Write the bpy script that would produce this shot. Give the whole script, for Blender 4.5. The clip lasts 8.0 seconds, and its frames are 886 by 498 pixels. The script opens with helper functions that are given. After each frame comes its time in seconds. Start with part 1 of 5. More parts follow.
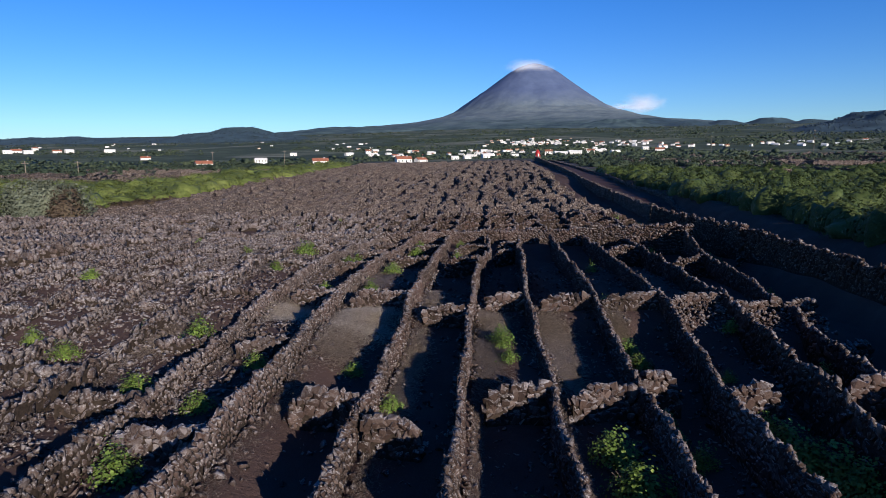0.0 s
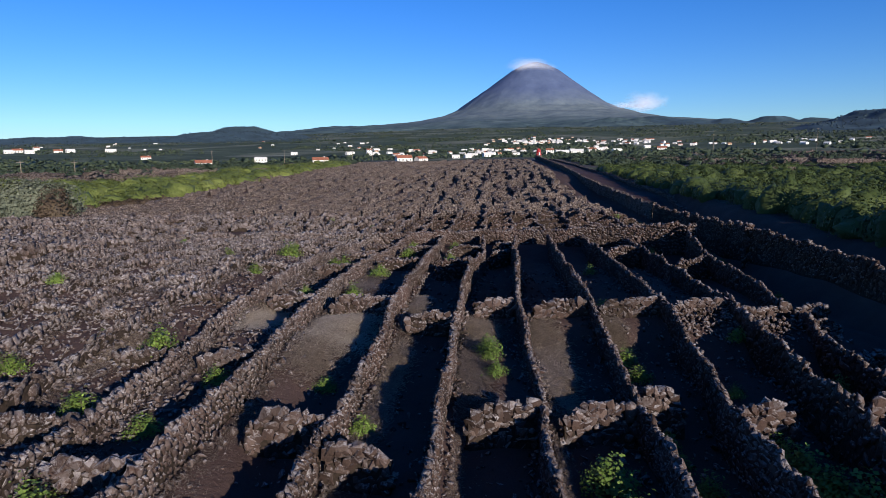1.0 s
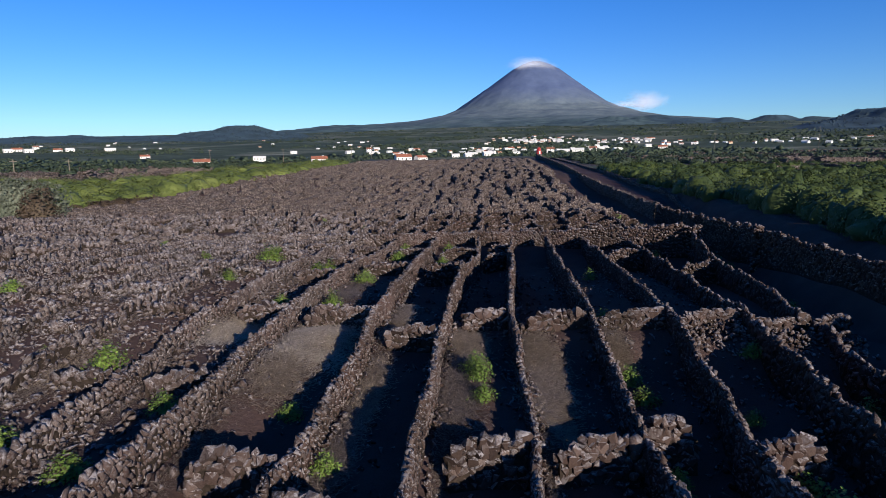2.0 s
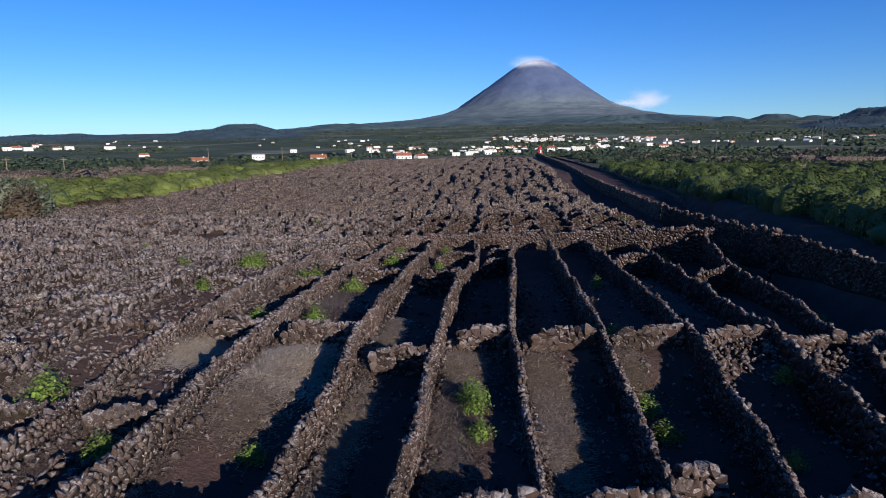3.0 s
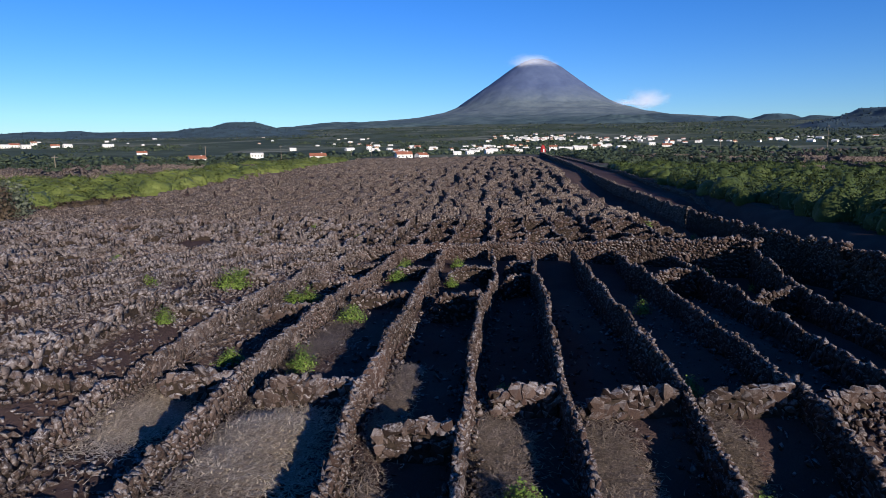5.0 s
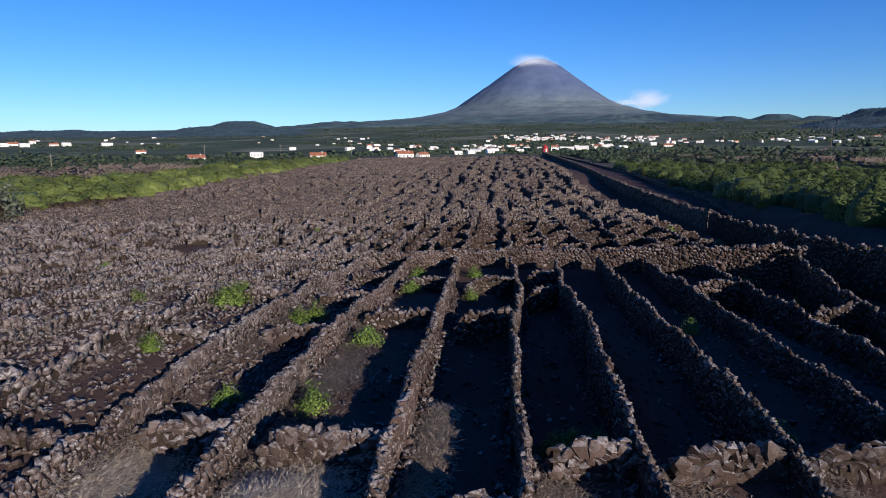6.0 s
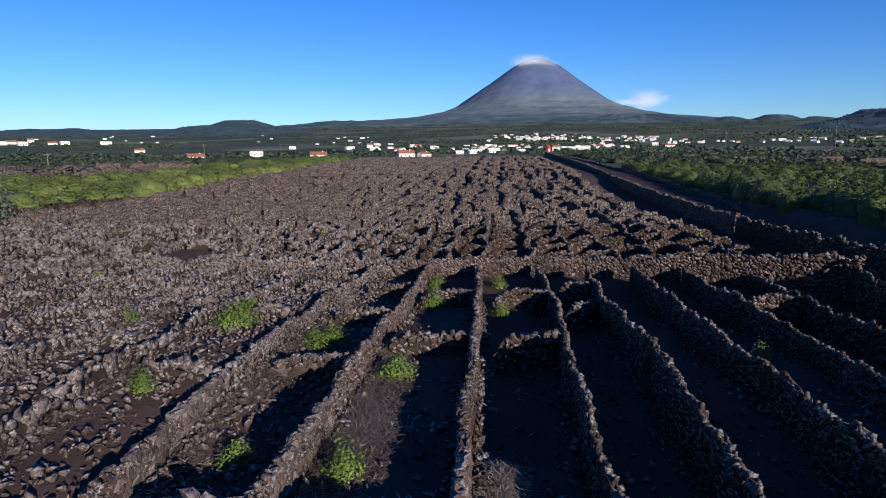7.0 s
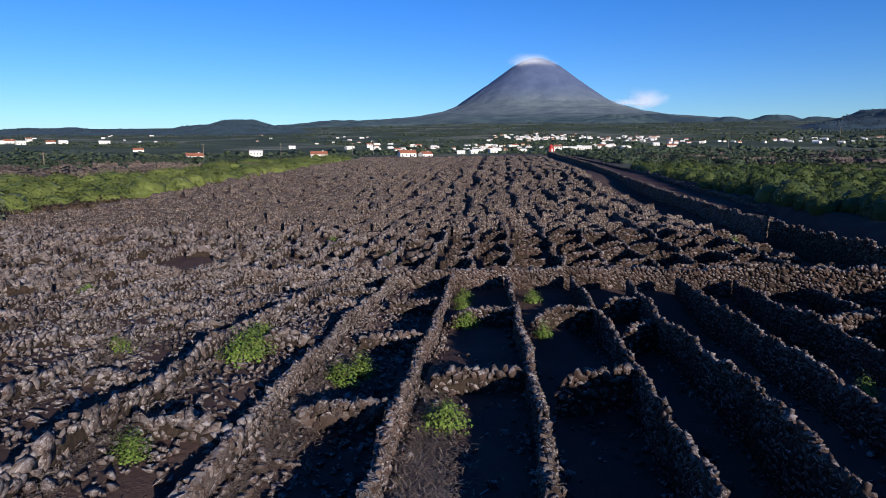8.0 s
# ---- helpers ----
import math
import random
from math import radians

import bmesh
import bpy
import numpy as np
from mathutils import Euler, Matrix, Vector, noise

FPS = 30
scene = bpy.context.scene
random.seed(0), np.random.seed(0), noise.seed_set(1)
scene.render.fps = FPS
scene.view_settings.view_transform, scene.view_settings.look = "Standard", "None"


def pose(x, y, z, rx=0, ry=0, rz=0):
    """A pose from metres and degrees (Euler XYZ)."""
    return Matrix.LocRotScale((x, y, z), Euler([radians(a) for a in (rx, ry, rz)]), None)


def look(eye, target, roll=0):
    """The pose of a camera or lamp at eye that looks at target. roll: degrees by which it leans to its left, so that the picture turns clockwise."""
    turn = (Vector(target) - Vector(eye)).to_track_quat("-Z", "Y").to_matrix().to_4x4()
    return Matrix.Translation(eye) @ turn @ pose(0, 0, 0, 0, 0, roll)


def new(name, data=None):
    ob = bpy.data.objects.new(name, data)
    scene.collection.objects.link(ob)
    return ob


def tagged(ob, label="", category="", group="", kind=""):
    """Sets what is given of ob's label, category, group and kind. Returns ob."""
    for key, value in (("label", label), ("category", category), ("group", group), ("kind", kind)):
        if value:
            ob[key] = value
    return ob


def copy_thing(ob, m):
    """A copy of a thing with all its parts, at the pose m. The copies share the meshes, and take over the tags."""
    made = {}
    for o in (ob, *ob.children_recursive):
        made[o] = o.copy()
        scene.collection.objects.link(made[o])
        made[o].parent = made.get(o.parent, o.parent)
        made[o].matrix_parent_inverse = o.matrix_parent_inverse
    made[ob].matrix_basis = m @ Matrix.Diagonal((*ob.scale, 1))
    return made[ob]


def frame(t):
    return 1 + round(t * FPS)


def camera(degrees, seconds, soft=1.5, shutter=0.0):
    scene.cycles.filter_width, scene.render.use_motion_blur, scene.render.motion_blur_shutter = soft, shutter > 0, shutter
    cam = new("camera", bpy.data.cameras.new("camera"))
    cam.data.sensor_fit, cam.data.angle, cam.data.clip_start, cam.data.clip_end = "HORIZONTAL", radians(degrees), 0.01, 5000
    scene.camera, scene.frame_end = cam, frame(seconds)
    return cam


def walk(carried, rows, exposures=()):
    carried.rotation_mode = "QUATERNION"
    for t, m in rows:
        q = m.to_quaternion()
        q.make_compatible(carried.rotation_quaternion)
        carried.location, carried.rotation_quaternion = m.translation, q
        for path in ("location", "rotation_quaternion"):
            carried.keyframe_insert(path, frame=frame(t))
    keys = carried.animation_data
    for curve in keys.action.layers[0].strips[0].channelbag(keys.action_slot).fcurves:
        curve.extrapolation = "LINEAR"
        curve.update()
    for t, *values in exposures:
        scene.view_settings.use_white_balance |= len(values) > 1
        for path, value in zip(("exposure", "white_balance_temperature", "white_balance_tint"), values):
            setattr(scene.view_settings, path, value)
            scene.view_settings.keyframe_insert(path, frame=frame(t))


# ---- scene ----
cam = camera(70.3, 8.0, soft=0.5)
METRES, EYE, TILT, LEAN, TURN = 21.72, 6.3, 0.0, 0.0, 3.6
ROWS = [
    (0.0, 0.0, 0.0, 0.0, -0.08, -8.31, 0.55),
    (0.5, 0.0141, 0.0357, -0.0033, -0.02, -8.34, 0.6),
    (1.0, 0.0292, 0.0812, -0.0061, 0.07, -8.39, 0.64),
    (2.5, 0.0611, 0.2376, -0.0106, 0.15, -8.53, 0.64),
    (3.0, 0.0651, 0.2954, -0.011, 0.18, -8.59, 0.6),
    (3.5, 0.0642, 0.3492, -0.0103, 0.19, -8.62, 0.57),
    (4.0, 0.0581, 0.4097, -0.0098, 0.2, -8.64, 0.52),
    (4.5, 0.0478, 0.4691, -0.0092, 0.19, -8.67, 0.48),
    (6.0, -0.0116, 0.6695, -0.0086, 0.14, -8.73, 0.28),
    (6.5, -0.0378, 0.7347, -0.0083, 0.11, -8.74, 0.21),
    (7.0, -0.0682, 0.8076, -0.0079, 0.08, -8.77, 0.13),
    (7.5, -0.0979, 0.8784, -0.0078, 0.03, -8.78, 0.1),
    (8.0, -0.1314, 0.9572, -0.0076, -0.01, -8.79, 0.04),
]
walk(cam, [(t, pose(0, 0, EYE, TILT, LEAN, TURN) @ pose(METRES * x, METRES * y, METRES * z, 90 + pitch, roll, yaw)) for t, x, y, z, yaw, pitch, roll in ROWS],
     exposures=((0.0, 0.87, 6500, 11), (8.0, 0.87, 6500, 11)))

# ---- light: clear morning sky and a low sun behind the right shoulder ----
SUN_AZ, SUN_EL = 147.0, 14.5          # clockwise from +y; above the horizon
world = bpy.data.worlds.new("sky")
scene.world = world
world.use_nodes = True
wn = world.node_tree
sky = wn.nodes.new("ShaderNodeTexSky")
sky.sky_type, sky.sun_disc = "NISHITA", False
sky.sun_elevation, sky.sun_rotation = radians(SUN_EL), radians(SUN_AZ)
sky.altitude, sky.air_density, sky.dust_density, sky.ozone_density = 50, 1.0, 0.0, 4.0
rich = wn.nodes.new("ShaderNodeHueSaturation")
rich.inputs["Hue"].default_value, rich.inputs["Saturation"].default_value = 0.508, 1.25
wn.links.new(sky.outputs[0], rich.inputs["Color"])
tint = wn.nodes.new("ShaderNodeMix")
tint.data_type, tint.blend_type = "RGBA", "MULTIPLY"
tint.inputs[0].default_value, tint.inputs[7].default_value = 1.0, (0.72, 0.93, 1.3, 1)
wn.links.new(rich.outputs[0], tint.inputs[6])
wn.links.new(tint.outputs[2], wn.nodes["Background"].inputs[0])
wn.nodes["Background"].inputs[1].default_value = 0.0665
sun = new("sun", bpy.data.lights.new("sun", "SUN"))
sun.data.energy, sun.data.angle, sun.data.color = 3.5, radians(0.53), (1.0, 0.98, 0.95)
to_sun = Vector((math.sin(radians(SUN_AZ)) * math.cos(radians(SUN_EL)), math.cos(radians(SUN_AZ)) * math.cos(radians(SUN_EL)), math.sin(radians(SUN_EL))))
sun.matrix_world = look(to_sun * 60, (0, 0, 0))


# ---- materials ----
class Shader:
    """A node material with short ways to add noise, ramps and mixes."""

    def __init__(self, name, rough=0.9, spec=0.2):
        self.m = bpy.data.materials.new(name)
        self.m.use_nodes = True
        self.t = self.m.node_tree
        self.b = self.t.nodes["Principled BSDF"]
        self.b.inputs["Roughness"].default_value = rough
        self.b.inputs["Specular IOR Level"].default_value = spec
        self.where = self.t.nodes.new("ShaderNodeNewGeometry")
        self.pos = self.where.outputs["Position"]

    def put(self, socket, value):
        if isinstance(value, bpy.types.NodeSocket):
            self.t.links.new(value, socket)
        else:
            socket.default_value = value

    def noise(self, scale, detail=4.0, rough=0.6, vec=None):
        n = self.t.nodes.new("ShaderNodeTexNoise")
        self.put(n.inputs["Vector"], vec or self.pos)
        n.inputs["Scale"].default_value, n.inputs["Detail"].default_value, n.inputs["Roughness"].default_value = scale, detail, rough
        return n.outputs["Fac"]

    def cells(self, scale, out="Color", feature="F1"):
        n = self.t.nodes.new("ShaderNodeTexVoronoi")
        n.feature = feature
        self.put(n.inputs["Vector"], self.pos)
        n.inputs["Scale"].default_value = scale
        return n.outputs[out]

    def ramp(self, fac, *stops):
        n = self.t.nodes.new("ShaderNodeValToRGB")
        self.put(n.inputs[0], fac)
        e = n.color_ramp.elements
        while len(e) < len(stops):
            e.new(0.5)
        for k, (p, c) in zip(e, stops):
            k.position = p
            k.color = (*c, 1) if isinstance(c, tuple) else (c, c, c, 1)
        return n.outputs[0]

    def mix(self, fac, a, b, kind="MIX"):
        n = self.t.nodes.new("ShaderNodeMix")
        n.data_type, n.blend_type = "RGBA", kind
        self.put(n.inputs[0], fac)
        self.put(n.inputs[6], (*a, 1) if isinstance(a, tuple) else a)
        self.put(n.inputs[7], (*b, 1) if isinstance(b, tuple) else b)
        return n.outputs[2]

    def math(self, op, a, b=0.0):
        n = self.t.nodes.new("ShaderNodeMath")
        n.operation = op
        self.put(n.inputs[0], a)
        self.put(n.inputs[1], b)
        return n.outputs[0]

    def axis(self, name):
        n = self.t.nodes.new("ShaderNodeSeparateXYZ")
        self.put(n.inputs[0], self.pos)
        return n.outputs[name]

    def chance(self, island):
        return self.where.outputs["Random Per Island"] if island else self.t.nodes.new("ShaderNodeObjectInfo").outputs["Random"]

    def done(self, colour, bump=None, strength=0.5, distance=0.02):
        self.put(self.b.inputs["Base Color"], (*colour, 1) if isinstance(colour, tuple) else colour)
        if bump is not None:
            n = self.t.nodes.new("ShaderNodeBump")
            n.inputs["Strength"].default_value, n.inputs["Distance"].default_value = strength, distance
            self.put(n.inputs["Height"], bump)
            self.t.links.new(n.outputs[0], self.b.inputs["Normal"])
        return self.m


def basalt(name, island):
    """Weathered lava stone: brown-black, with small pale flecks of lichen."""
    s = Shader(name, 0.92, 0.15)
    tone = s.ramp(s.chance(island), (0.0, (0.024, 0.014, 0.010)), (0.5, (0.044, 0.027, 0.019)), (0.88, (0.071, 0.045, 0.033)), (1.0, (0.135, 0.093, 0.072)))
    tone = s.mix(s.ramp(s.noise(0.25, 3), (0.35, 0.0), (0.7, 0.6)), tone, (0.095, 0.052, 0.039))
    grain = s.noise(38, 5, 0.7)
    tone = s.mix(0.75, tone, s.ramp(grain, (0.3, 0.5), (0.75, 1.5)), "MULTIPLY")
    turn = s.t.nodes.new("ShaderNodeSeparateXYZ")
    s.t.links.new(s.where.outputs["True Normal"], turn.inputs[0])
    leftward = s.math("ADD", s.math("DIVIDE", s.axis("X"), -20.0), s.math("MULTIPLY", s.noise(0.2, 2), 0.3))      # lichen increases towards the left plots
    # right-hand faces get almost no lichen, standing in for shade on wall sides
    face = s.ramp(leftward, (0.3, 0.02), (0.8, 0.5))
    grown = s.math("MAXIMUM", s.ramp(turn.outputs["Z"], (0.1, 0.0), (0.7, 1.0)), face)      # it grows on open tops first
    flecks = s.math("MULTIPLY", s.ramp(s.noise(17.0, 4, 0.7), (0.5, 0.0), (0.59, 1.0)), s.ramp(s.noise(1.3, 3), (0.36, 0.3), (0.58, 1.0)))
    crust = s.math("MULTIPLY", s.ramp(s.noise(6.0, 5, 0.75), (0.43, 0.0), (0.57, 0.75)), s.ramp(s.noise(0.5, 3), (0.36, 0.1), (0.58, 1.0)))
    tone = s.mix(s.math("MULTIPLY", s.math("MULTIPLY", s.math("MAXIMUM", flecks, crust), s.ramp(leftward, (0.3, 0.8), (0.85, 1.0))), grown), tone, (0.43, 0.368, 0.335))
    return s.done(tone, s.math("ADD", grain, s.noise(9, 4)), 0.8, 0.03)


def far_basalt():
    """The same stone where walls are far off: the stones are in the grain."""
    s = Shader("basalt_far", 0.95, 0.1)
    tone = s.ramp(s.cells(5.6, "Color"), (0.15, (0.024, 0.017, 0.013)), (0.5, (0.066, 0.045, 0.035)), (0.85, (0.130, 0.098, 0.081)))
    tone = s.mix(s.ramp(s.noise(0.12, 4), (0.35, 0.0), (0.7, 0.5)), tone, (0.078, 0.048, 0.037))
    tone = s.mix(s.math("MULTIPLY", s.ramp(s.noise(7.0, 4, 0.78), (0.52, 0.0), (0.61, 1.0)), 0.72), tone, (0.360, 0.286, 0.236))
    return s.done(tone, s.cells(5.6, "Distance"), 1.0, 0.14)


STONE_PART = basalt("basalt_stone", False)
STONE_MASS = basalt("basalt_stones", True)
STONE_FAR = far_basalt()


def core_shader():
    s = Shader("rubble_core", 0.95, 0.1)
    return s.done(s.ramp(s.noise(9, 5), (0.3, (0.017, 0.012, 0.008)), (0.75, (0.056, 0.037, 0.026))), s.noise(14, 4), 0.8, 0.05)


CORE = core_shader()


def ground_shader():
    """Vineyard earth and cinders near by; pasture, scrub and old lava beyond the walls."""
    s = Shader("earth", 0.95, 0.1)
    x, y = s.axis("X"), s.axis("Y")
    soil = s.ramp(s.noise(0.55, 6, 0.65), (0.3, (0.054, 0.031, 0.024)), (0.55, (0.078, 0.045, 0.035)), (0.72, (0.106, 0.062, 0.048)))
    soil = s.mix(s.ramp(s.noise(26, 4, 0.7), (0.35, 0.0), (0.72, 0.6)), soil, (0.112, 0.073, 0.058))
    fields = s.ramp(s.cells(0.009, "Color"), (0.1, (0.060, 0.073, 0.041)), (0.4, (0.097, 0.110, 0.057)), (0.62, (0.165, 0.165, 0.095)), (0.85, (0.270, 0.248, 0.165)))
    fields = s.mix(s.ramp(s.noise(0.02, 6, 0.7), (0.36, 0.0), (0.58, 0.85)), fields, (0.046, 0.058, 0.034))
    fields = s.mix(0.6, fields, s.ramp(s.noise(0.35, 6, 0.8), (0.35, 0.5), (0.68, 1.35)), "MULTIPLY")
    lava = s.ramp(s.noise(0.5, 5, 0.8), (0.35, (0.033, 0.026, 0.023)), (0.7, (0.143, 0.115, 0.097)))
    open_lava = s.math("MULTIPLY", s.ramp(s.noise(0.022, 3), (0.42, 0.0), (0.5, 1.0)), s.ramp(s.math("DIVIDE", y, 1000.0), (0.36, 1.0), (0.46, 0.0)))
    wild = s.mix(open_lava, fields, lava)
    inside = s.math("MULTIPLY", s.math("GREATER_THAN", s.math("ADD", x, s.math("MULTIPLY", s.noise(0.15, 2), 8.0)), -50.0), s.math("LESS_THAN", x, 29.0))
    inside = s.math("MULTIPLY", inside, s.math("LESS_THAN", s.math("ADD", y, s.math("MULTIPLY", s.noise(0.05, 2), 20.0)), 297.0))
    tone = s.mix(inside, wild, soil)
    return s.done(tone, s.noise(7, 6, 0.7), 0.9, 0.08)


def leaf_shader(name, dark, light, gold, island=True, size=1.2, fine=7.0, speckle=0.35, fleck=0.5):
    """Foliage: drifts of colour over the plants, and a little change from leaf to leaf."""
    s = Shader(name, 0.65, 0.2)
    drift = s.ramp(s.noise(size, 4, 0.6), (0.3, dark), (0.5, light), (0.72, gold))
    own = s.ramp(s.chance(island), (0.0, dark), (0.6, light), (1.0, gold))
    tone = s.mix(speckle, drift, own)
    tone = s.mix(fleck, tone, s.ramp(s.noise(fine, 3, 0.7), (0.35, 0.5), (0.7, 1.4)), "MULTIPLY")
    return s.done(tone, s.noise(fine, 3, 0.7), 0.5, 0.6 / fine)


VINE_LEAF = leaf_shader("vine_leaf", (0.058, 0.092, 0.018), (0.126, 0.180, 0.030), (0.245, 0.290, 0.060), True, 3)
SCRUB_LEAF = leaf_shader("scrub_leaf", (0.030, 0.042, 0.012), (0.062, 0.082, 0.019), (0.112, 0.126, 0.034), True, 0.22, 7.0, 0.3, 0.45)
HEATH_LEAF = leaf_shader("heath_leaf", (0.056, 0.070, 0.017), (0.108, 0.126, 0.028), (0.190, 0.195, 0.048), True, 0.11, 3.5, 0.2, 0.4)
GREY_LEAF = leaf_shader("grey_leaf", (0.044, 0.046, 0.029), (0.114, 0.119, 0.074), (0.211, 0.207, 0.133), True, 0.6)
# skyline trees: far-off haze is mixed into the leaf colour as blue
HILL_LEAF = leaf_shader("hazed_hill_woods", (0.026, 0.040, 0.048), (0.036, 0.054, 0.062), (0.046, 0.066, 0.070), True, 0.02, 0.8, 0.2, 0.2)
WOOD_LEAF = leaf_shader("wood_leaf", (0.024, 0.034, 0.020), (0.041, 0.054, 0.028), (0.068, 0.080, 0.040), True, 0.02, 0.8, 0.3, 0.3)
DRY_TWIG = leaf_shader("dry_twig", (0.033, 0.022, 0.014), (0.069, 0.044, 0.026), (0.121, 0.085, 0.049), True, 0.6)
BROWN_GRASS = leaf_shader("brown_grass", (0.075, 0.052, 0.037), (0.160, 0.114, 0.083), (0.285, 0.212, 0.158), True, 1.0, 20.0, 0.8)
TAN_GRASS = leaf_shader("tan_grass", (0.120, 0.083, 0.057), (0.250, 0.180, 0.123), (0.420, 0.315, 0.221), True, 1.0, 20.0, 0.8)
DRY_GRASS = leaf_shader("dry_grass", (0.230, 0.172, 0.119), (0.430, 0.334, 0.243), (0.660, 0.525, 0.387), True, 1.0, 20.0, 0.8)


def plain(name, colour, scale=2.0, rough=0.8, wear=0.35, bump=0.15):
    s = Shader(name, rough, 0.3)
    shade = s.ramp(s.noise(scale, 5, 0.65), (0.3, 1.0 - wear), (0.7, 1.0))
    return s.done(s.mix(1.0, colour, shade, "MULTIPLY"), s.noise(scale * 6, 3), bump, 0.02)


STRAW = plain("straw_mat", (0.56, 0.46, 0.36), 9.0, 0.95, 0.55, 0.8)
BARK = plain("bark", (0.121, 0.084, 0.057), 3.0)
LIMEWASH = plain("limewash", (0.784, 0.702, 0.597), 0.5, 0.85, 0.12)
OCHRE_WALL = plain("ochre_plaster", (0.681, 0.499, 0.317), 0.5, 0.85, 0.2)
ROOF_TILE = plain("roof_tile", (0.407, 0.141, 0.074), 1.2, 0.8, 0.45)
ROOF_BROWN = plain("brown_roof_tile", (0.330, 0.130, 0.070), 1.2, 0.8, 0.4)
GLASS_DARK = plain("window_glass", (0.043, 0.046, 0.045), 1.0, 0.15, 0.1)
RED_PAINT = plain("red_paint", (0.55, 0.020, 0.018), 1.0, 0.5, 0.25)
POLE_WOOD = plain("pole_wood", (0.220, 0.170, 0.123), 2.0)
CINDER = plain("red_cinder", (0.066, 0.022, 0.016), 1.4, 0.95, 0.6, 0.6)


# ---- the lie of the land ----
YK = (-900, 12, 16, 20, 23.5, 26.5, 30, 34, 38, 44, 50, 56, 65, 75, 90, 115, 145, 200, 280, 400, 600, 1000, 1500, 2200, 3200, 4600)
GK = (-6, -0.95, -0.8, -0.6, -0.6, -0.03, 0.05, -0.02, -0.22, -0.72, -1.12, -1.05, -1.0, -0.75, -0.75, -0.3, 1.5, 2.6, 3.7, 4.4, 8, 24, 50, 90, 150, 205)
ROAD_Y = (-60, 20, 39.5, 43.7, 53, 65, 80, 95, 106, 126, 180, 320, 420)
ROAD_X = (16.0, 17.3, 17.85, 17.7, 17.9, 18.9, 20.2, 21.1, 21.4, 20.7, 22.0, 26.5, 33)
ROAD_TOP = (1.3, 1.3, 1.3, 1.4, 1.1, 0.6, 0.4, 0.4, 0.6, 1.6, 3.4, 6.0, 7.0)
SCRUB_Y = (-60, 20, 39, 56, 68, 84, 102, 126, 180, 320)
SCRUB_X = (23.8, 25.2, 26.2, 28.9, 29.8, 29.6, 29.1, 28.3, 31.1, 38.4)


def smooth(a, b, v):
    t = np.clip((v - a) / (b - a), 0, 1)
    return t * t * (3 - 2 * t)


def road_wall_x(y):
    return np.interp(y, ROAD_Y, ROAD_X)


def land(x, y):
    """Height of the ground."""
    x, y = np.asarray(x, float), np.asarray(y, float)
    r = np.where(y > 60, np.hypot(x * 0.9, y), y)
    g = np.interp(r, YK, GK)
    g = g + 0.55 * smooth(-4, -6, x) * smooth(26, 22, y)
    left = np.clip(-np.degrees(np.arctan2(x, np.maximum(y, 1.0))), 0, 45)
    far = smooth(110, 380, np.hypot(x, y))
    g = g - far * left * (0.085 + 0.0085 * np.maximum(g - 5, 0))
    edge = np.interp(y, (20, 40, 50, 54, 60, 80, 110), (14.5, 15.5, 17.0, 16.4, 15.2, 15.0, 17.0))
    ditch = smooth(-0.3, 1.3, x - edge) * smooth(0.3, -0.5, x - road_wall_x(y)) * smooth(150, 110, y)
    g = g + 0.3 * np.exp(-((x + 4.7) / 0.9) ** 2 - ((y - 24.2) / 2.2) ** 2)
    g = g + 0.72 * smooth(-7.5, -10, x) * smooth(20, 26, y) * smooth(54, 46, y)
    g = g - 0.48 * smooth(-0.6, 0.1, x) * smooth(3.6, 2.6, x) * smooth(19, 17.5, y) - 0.3 * smooth(-0.4, 0.2, x) * smooth(3.4, 2.4, x) * smooth(26.5, 28, y) * smooth(42, 39, y)
    g = g - 0.55 * smooth(-2.9, -2.3, x) * smooth(-0.2, -0.8, x) * smooth(28.5, 30.5, y) * smooth(46, 42, y)
    g = g - 0.52 * smooth(-0.8, -0.1, x) * smooth(16.8, 15.6, x - 0.02 * y) * smooth(26, 28, y) * smooth(52, 46, y)
    g = g - 0.4 * smooth(2.2, 3.2, x) * smooth(21.0, 19.4, y) * smooth(16.8, 15.6, x - 0.02 * y) - 0.2 * smooth(4.8, 5.4, x) * smooth(25, 23.5, y) * smooth(16.8, 15.6, x - 0.02 * y)
    g = g - 0.38 * smooth(2.2, 4.2, x) * smooth(16.8, 15.6, x - 0.02 * y) * smooth(25.5, 24, y) + 0.22 * smooth(1.8, 0.8, x) * smooth(19, 22, y) * smooth(26, 24.5, y)
    g = g - (0.4 + 0.8 * smooth(54, 70, y)) * ditch - 0.5 * smooth(9.2, 12.0, x) * smooth(16.8, 15.6, x - 0.02 * y) * smooth(52, 44, y)
    lane_x = x - road_wall_x(y)
    g = g + (0.35 - 1.7 * smooth(100, 84, y)) * smooth(0.2, 1.4, lane_x) * smooth(160, 120, y) * smooth(9.0, 6.0, lane_x)
    g = g + 1.1 * smooth(5.7, 7.8, x - road_wall_x(y)) * smooth(26, 15, x - road_wall_x(y)) * smooth(150, 120, y)
    return g + 0.07 * np.sin(0.9 * x + 0.3) * np.sin(0.7 * y) + 0.05 * np.sin(2.3 * x + 1.1 * y)


def ground_at(x, y):
    return float(land(x, y))


def mesh(name, verts, faces, material, smooth_shade=False):
    me = bpy.data.meshes.new(name)
    me.from_pydata(np.asarray(verts).tolist() if not isinstance(verts, list) else verts, [], faces if isinstance(faces, list) else faces.tolist())
    me.materials.append(material)
    if smooth_shade:
        me.shade_smooth()
    return me


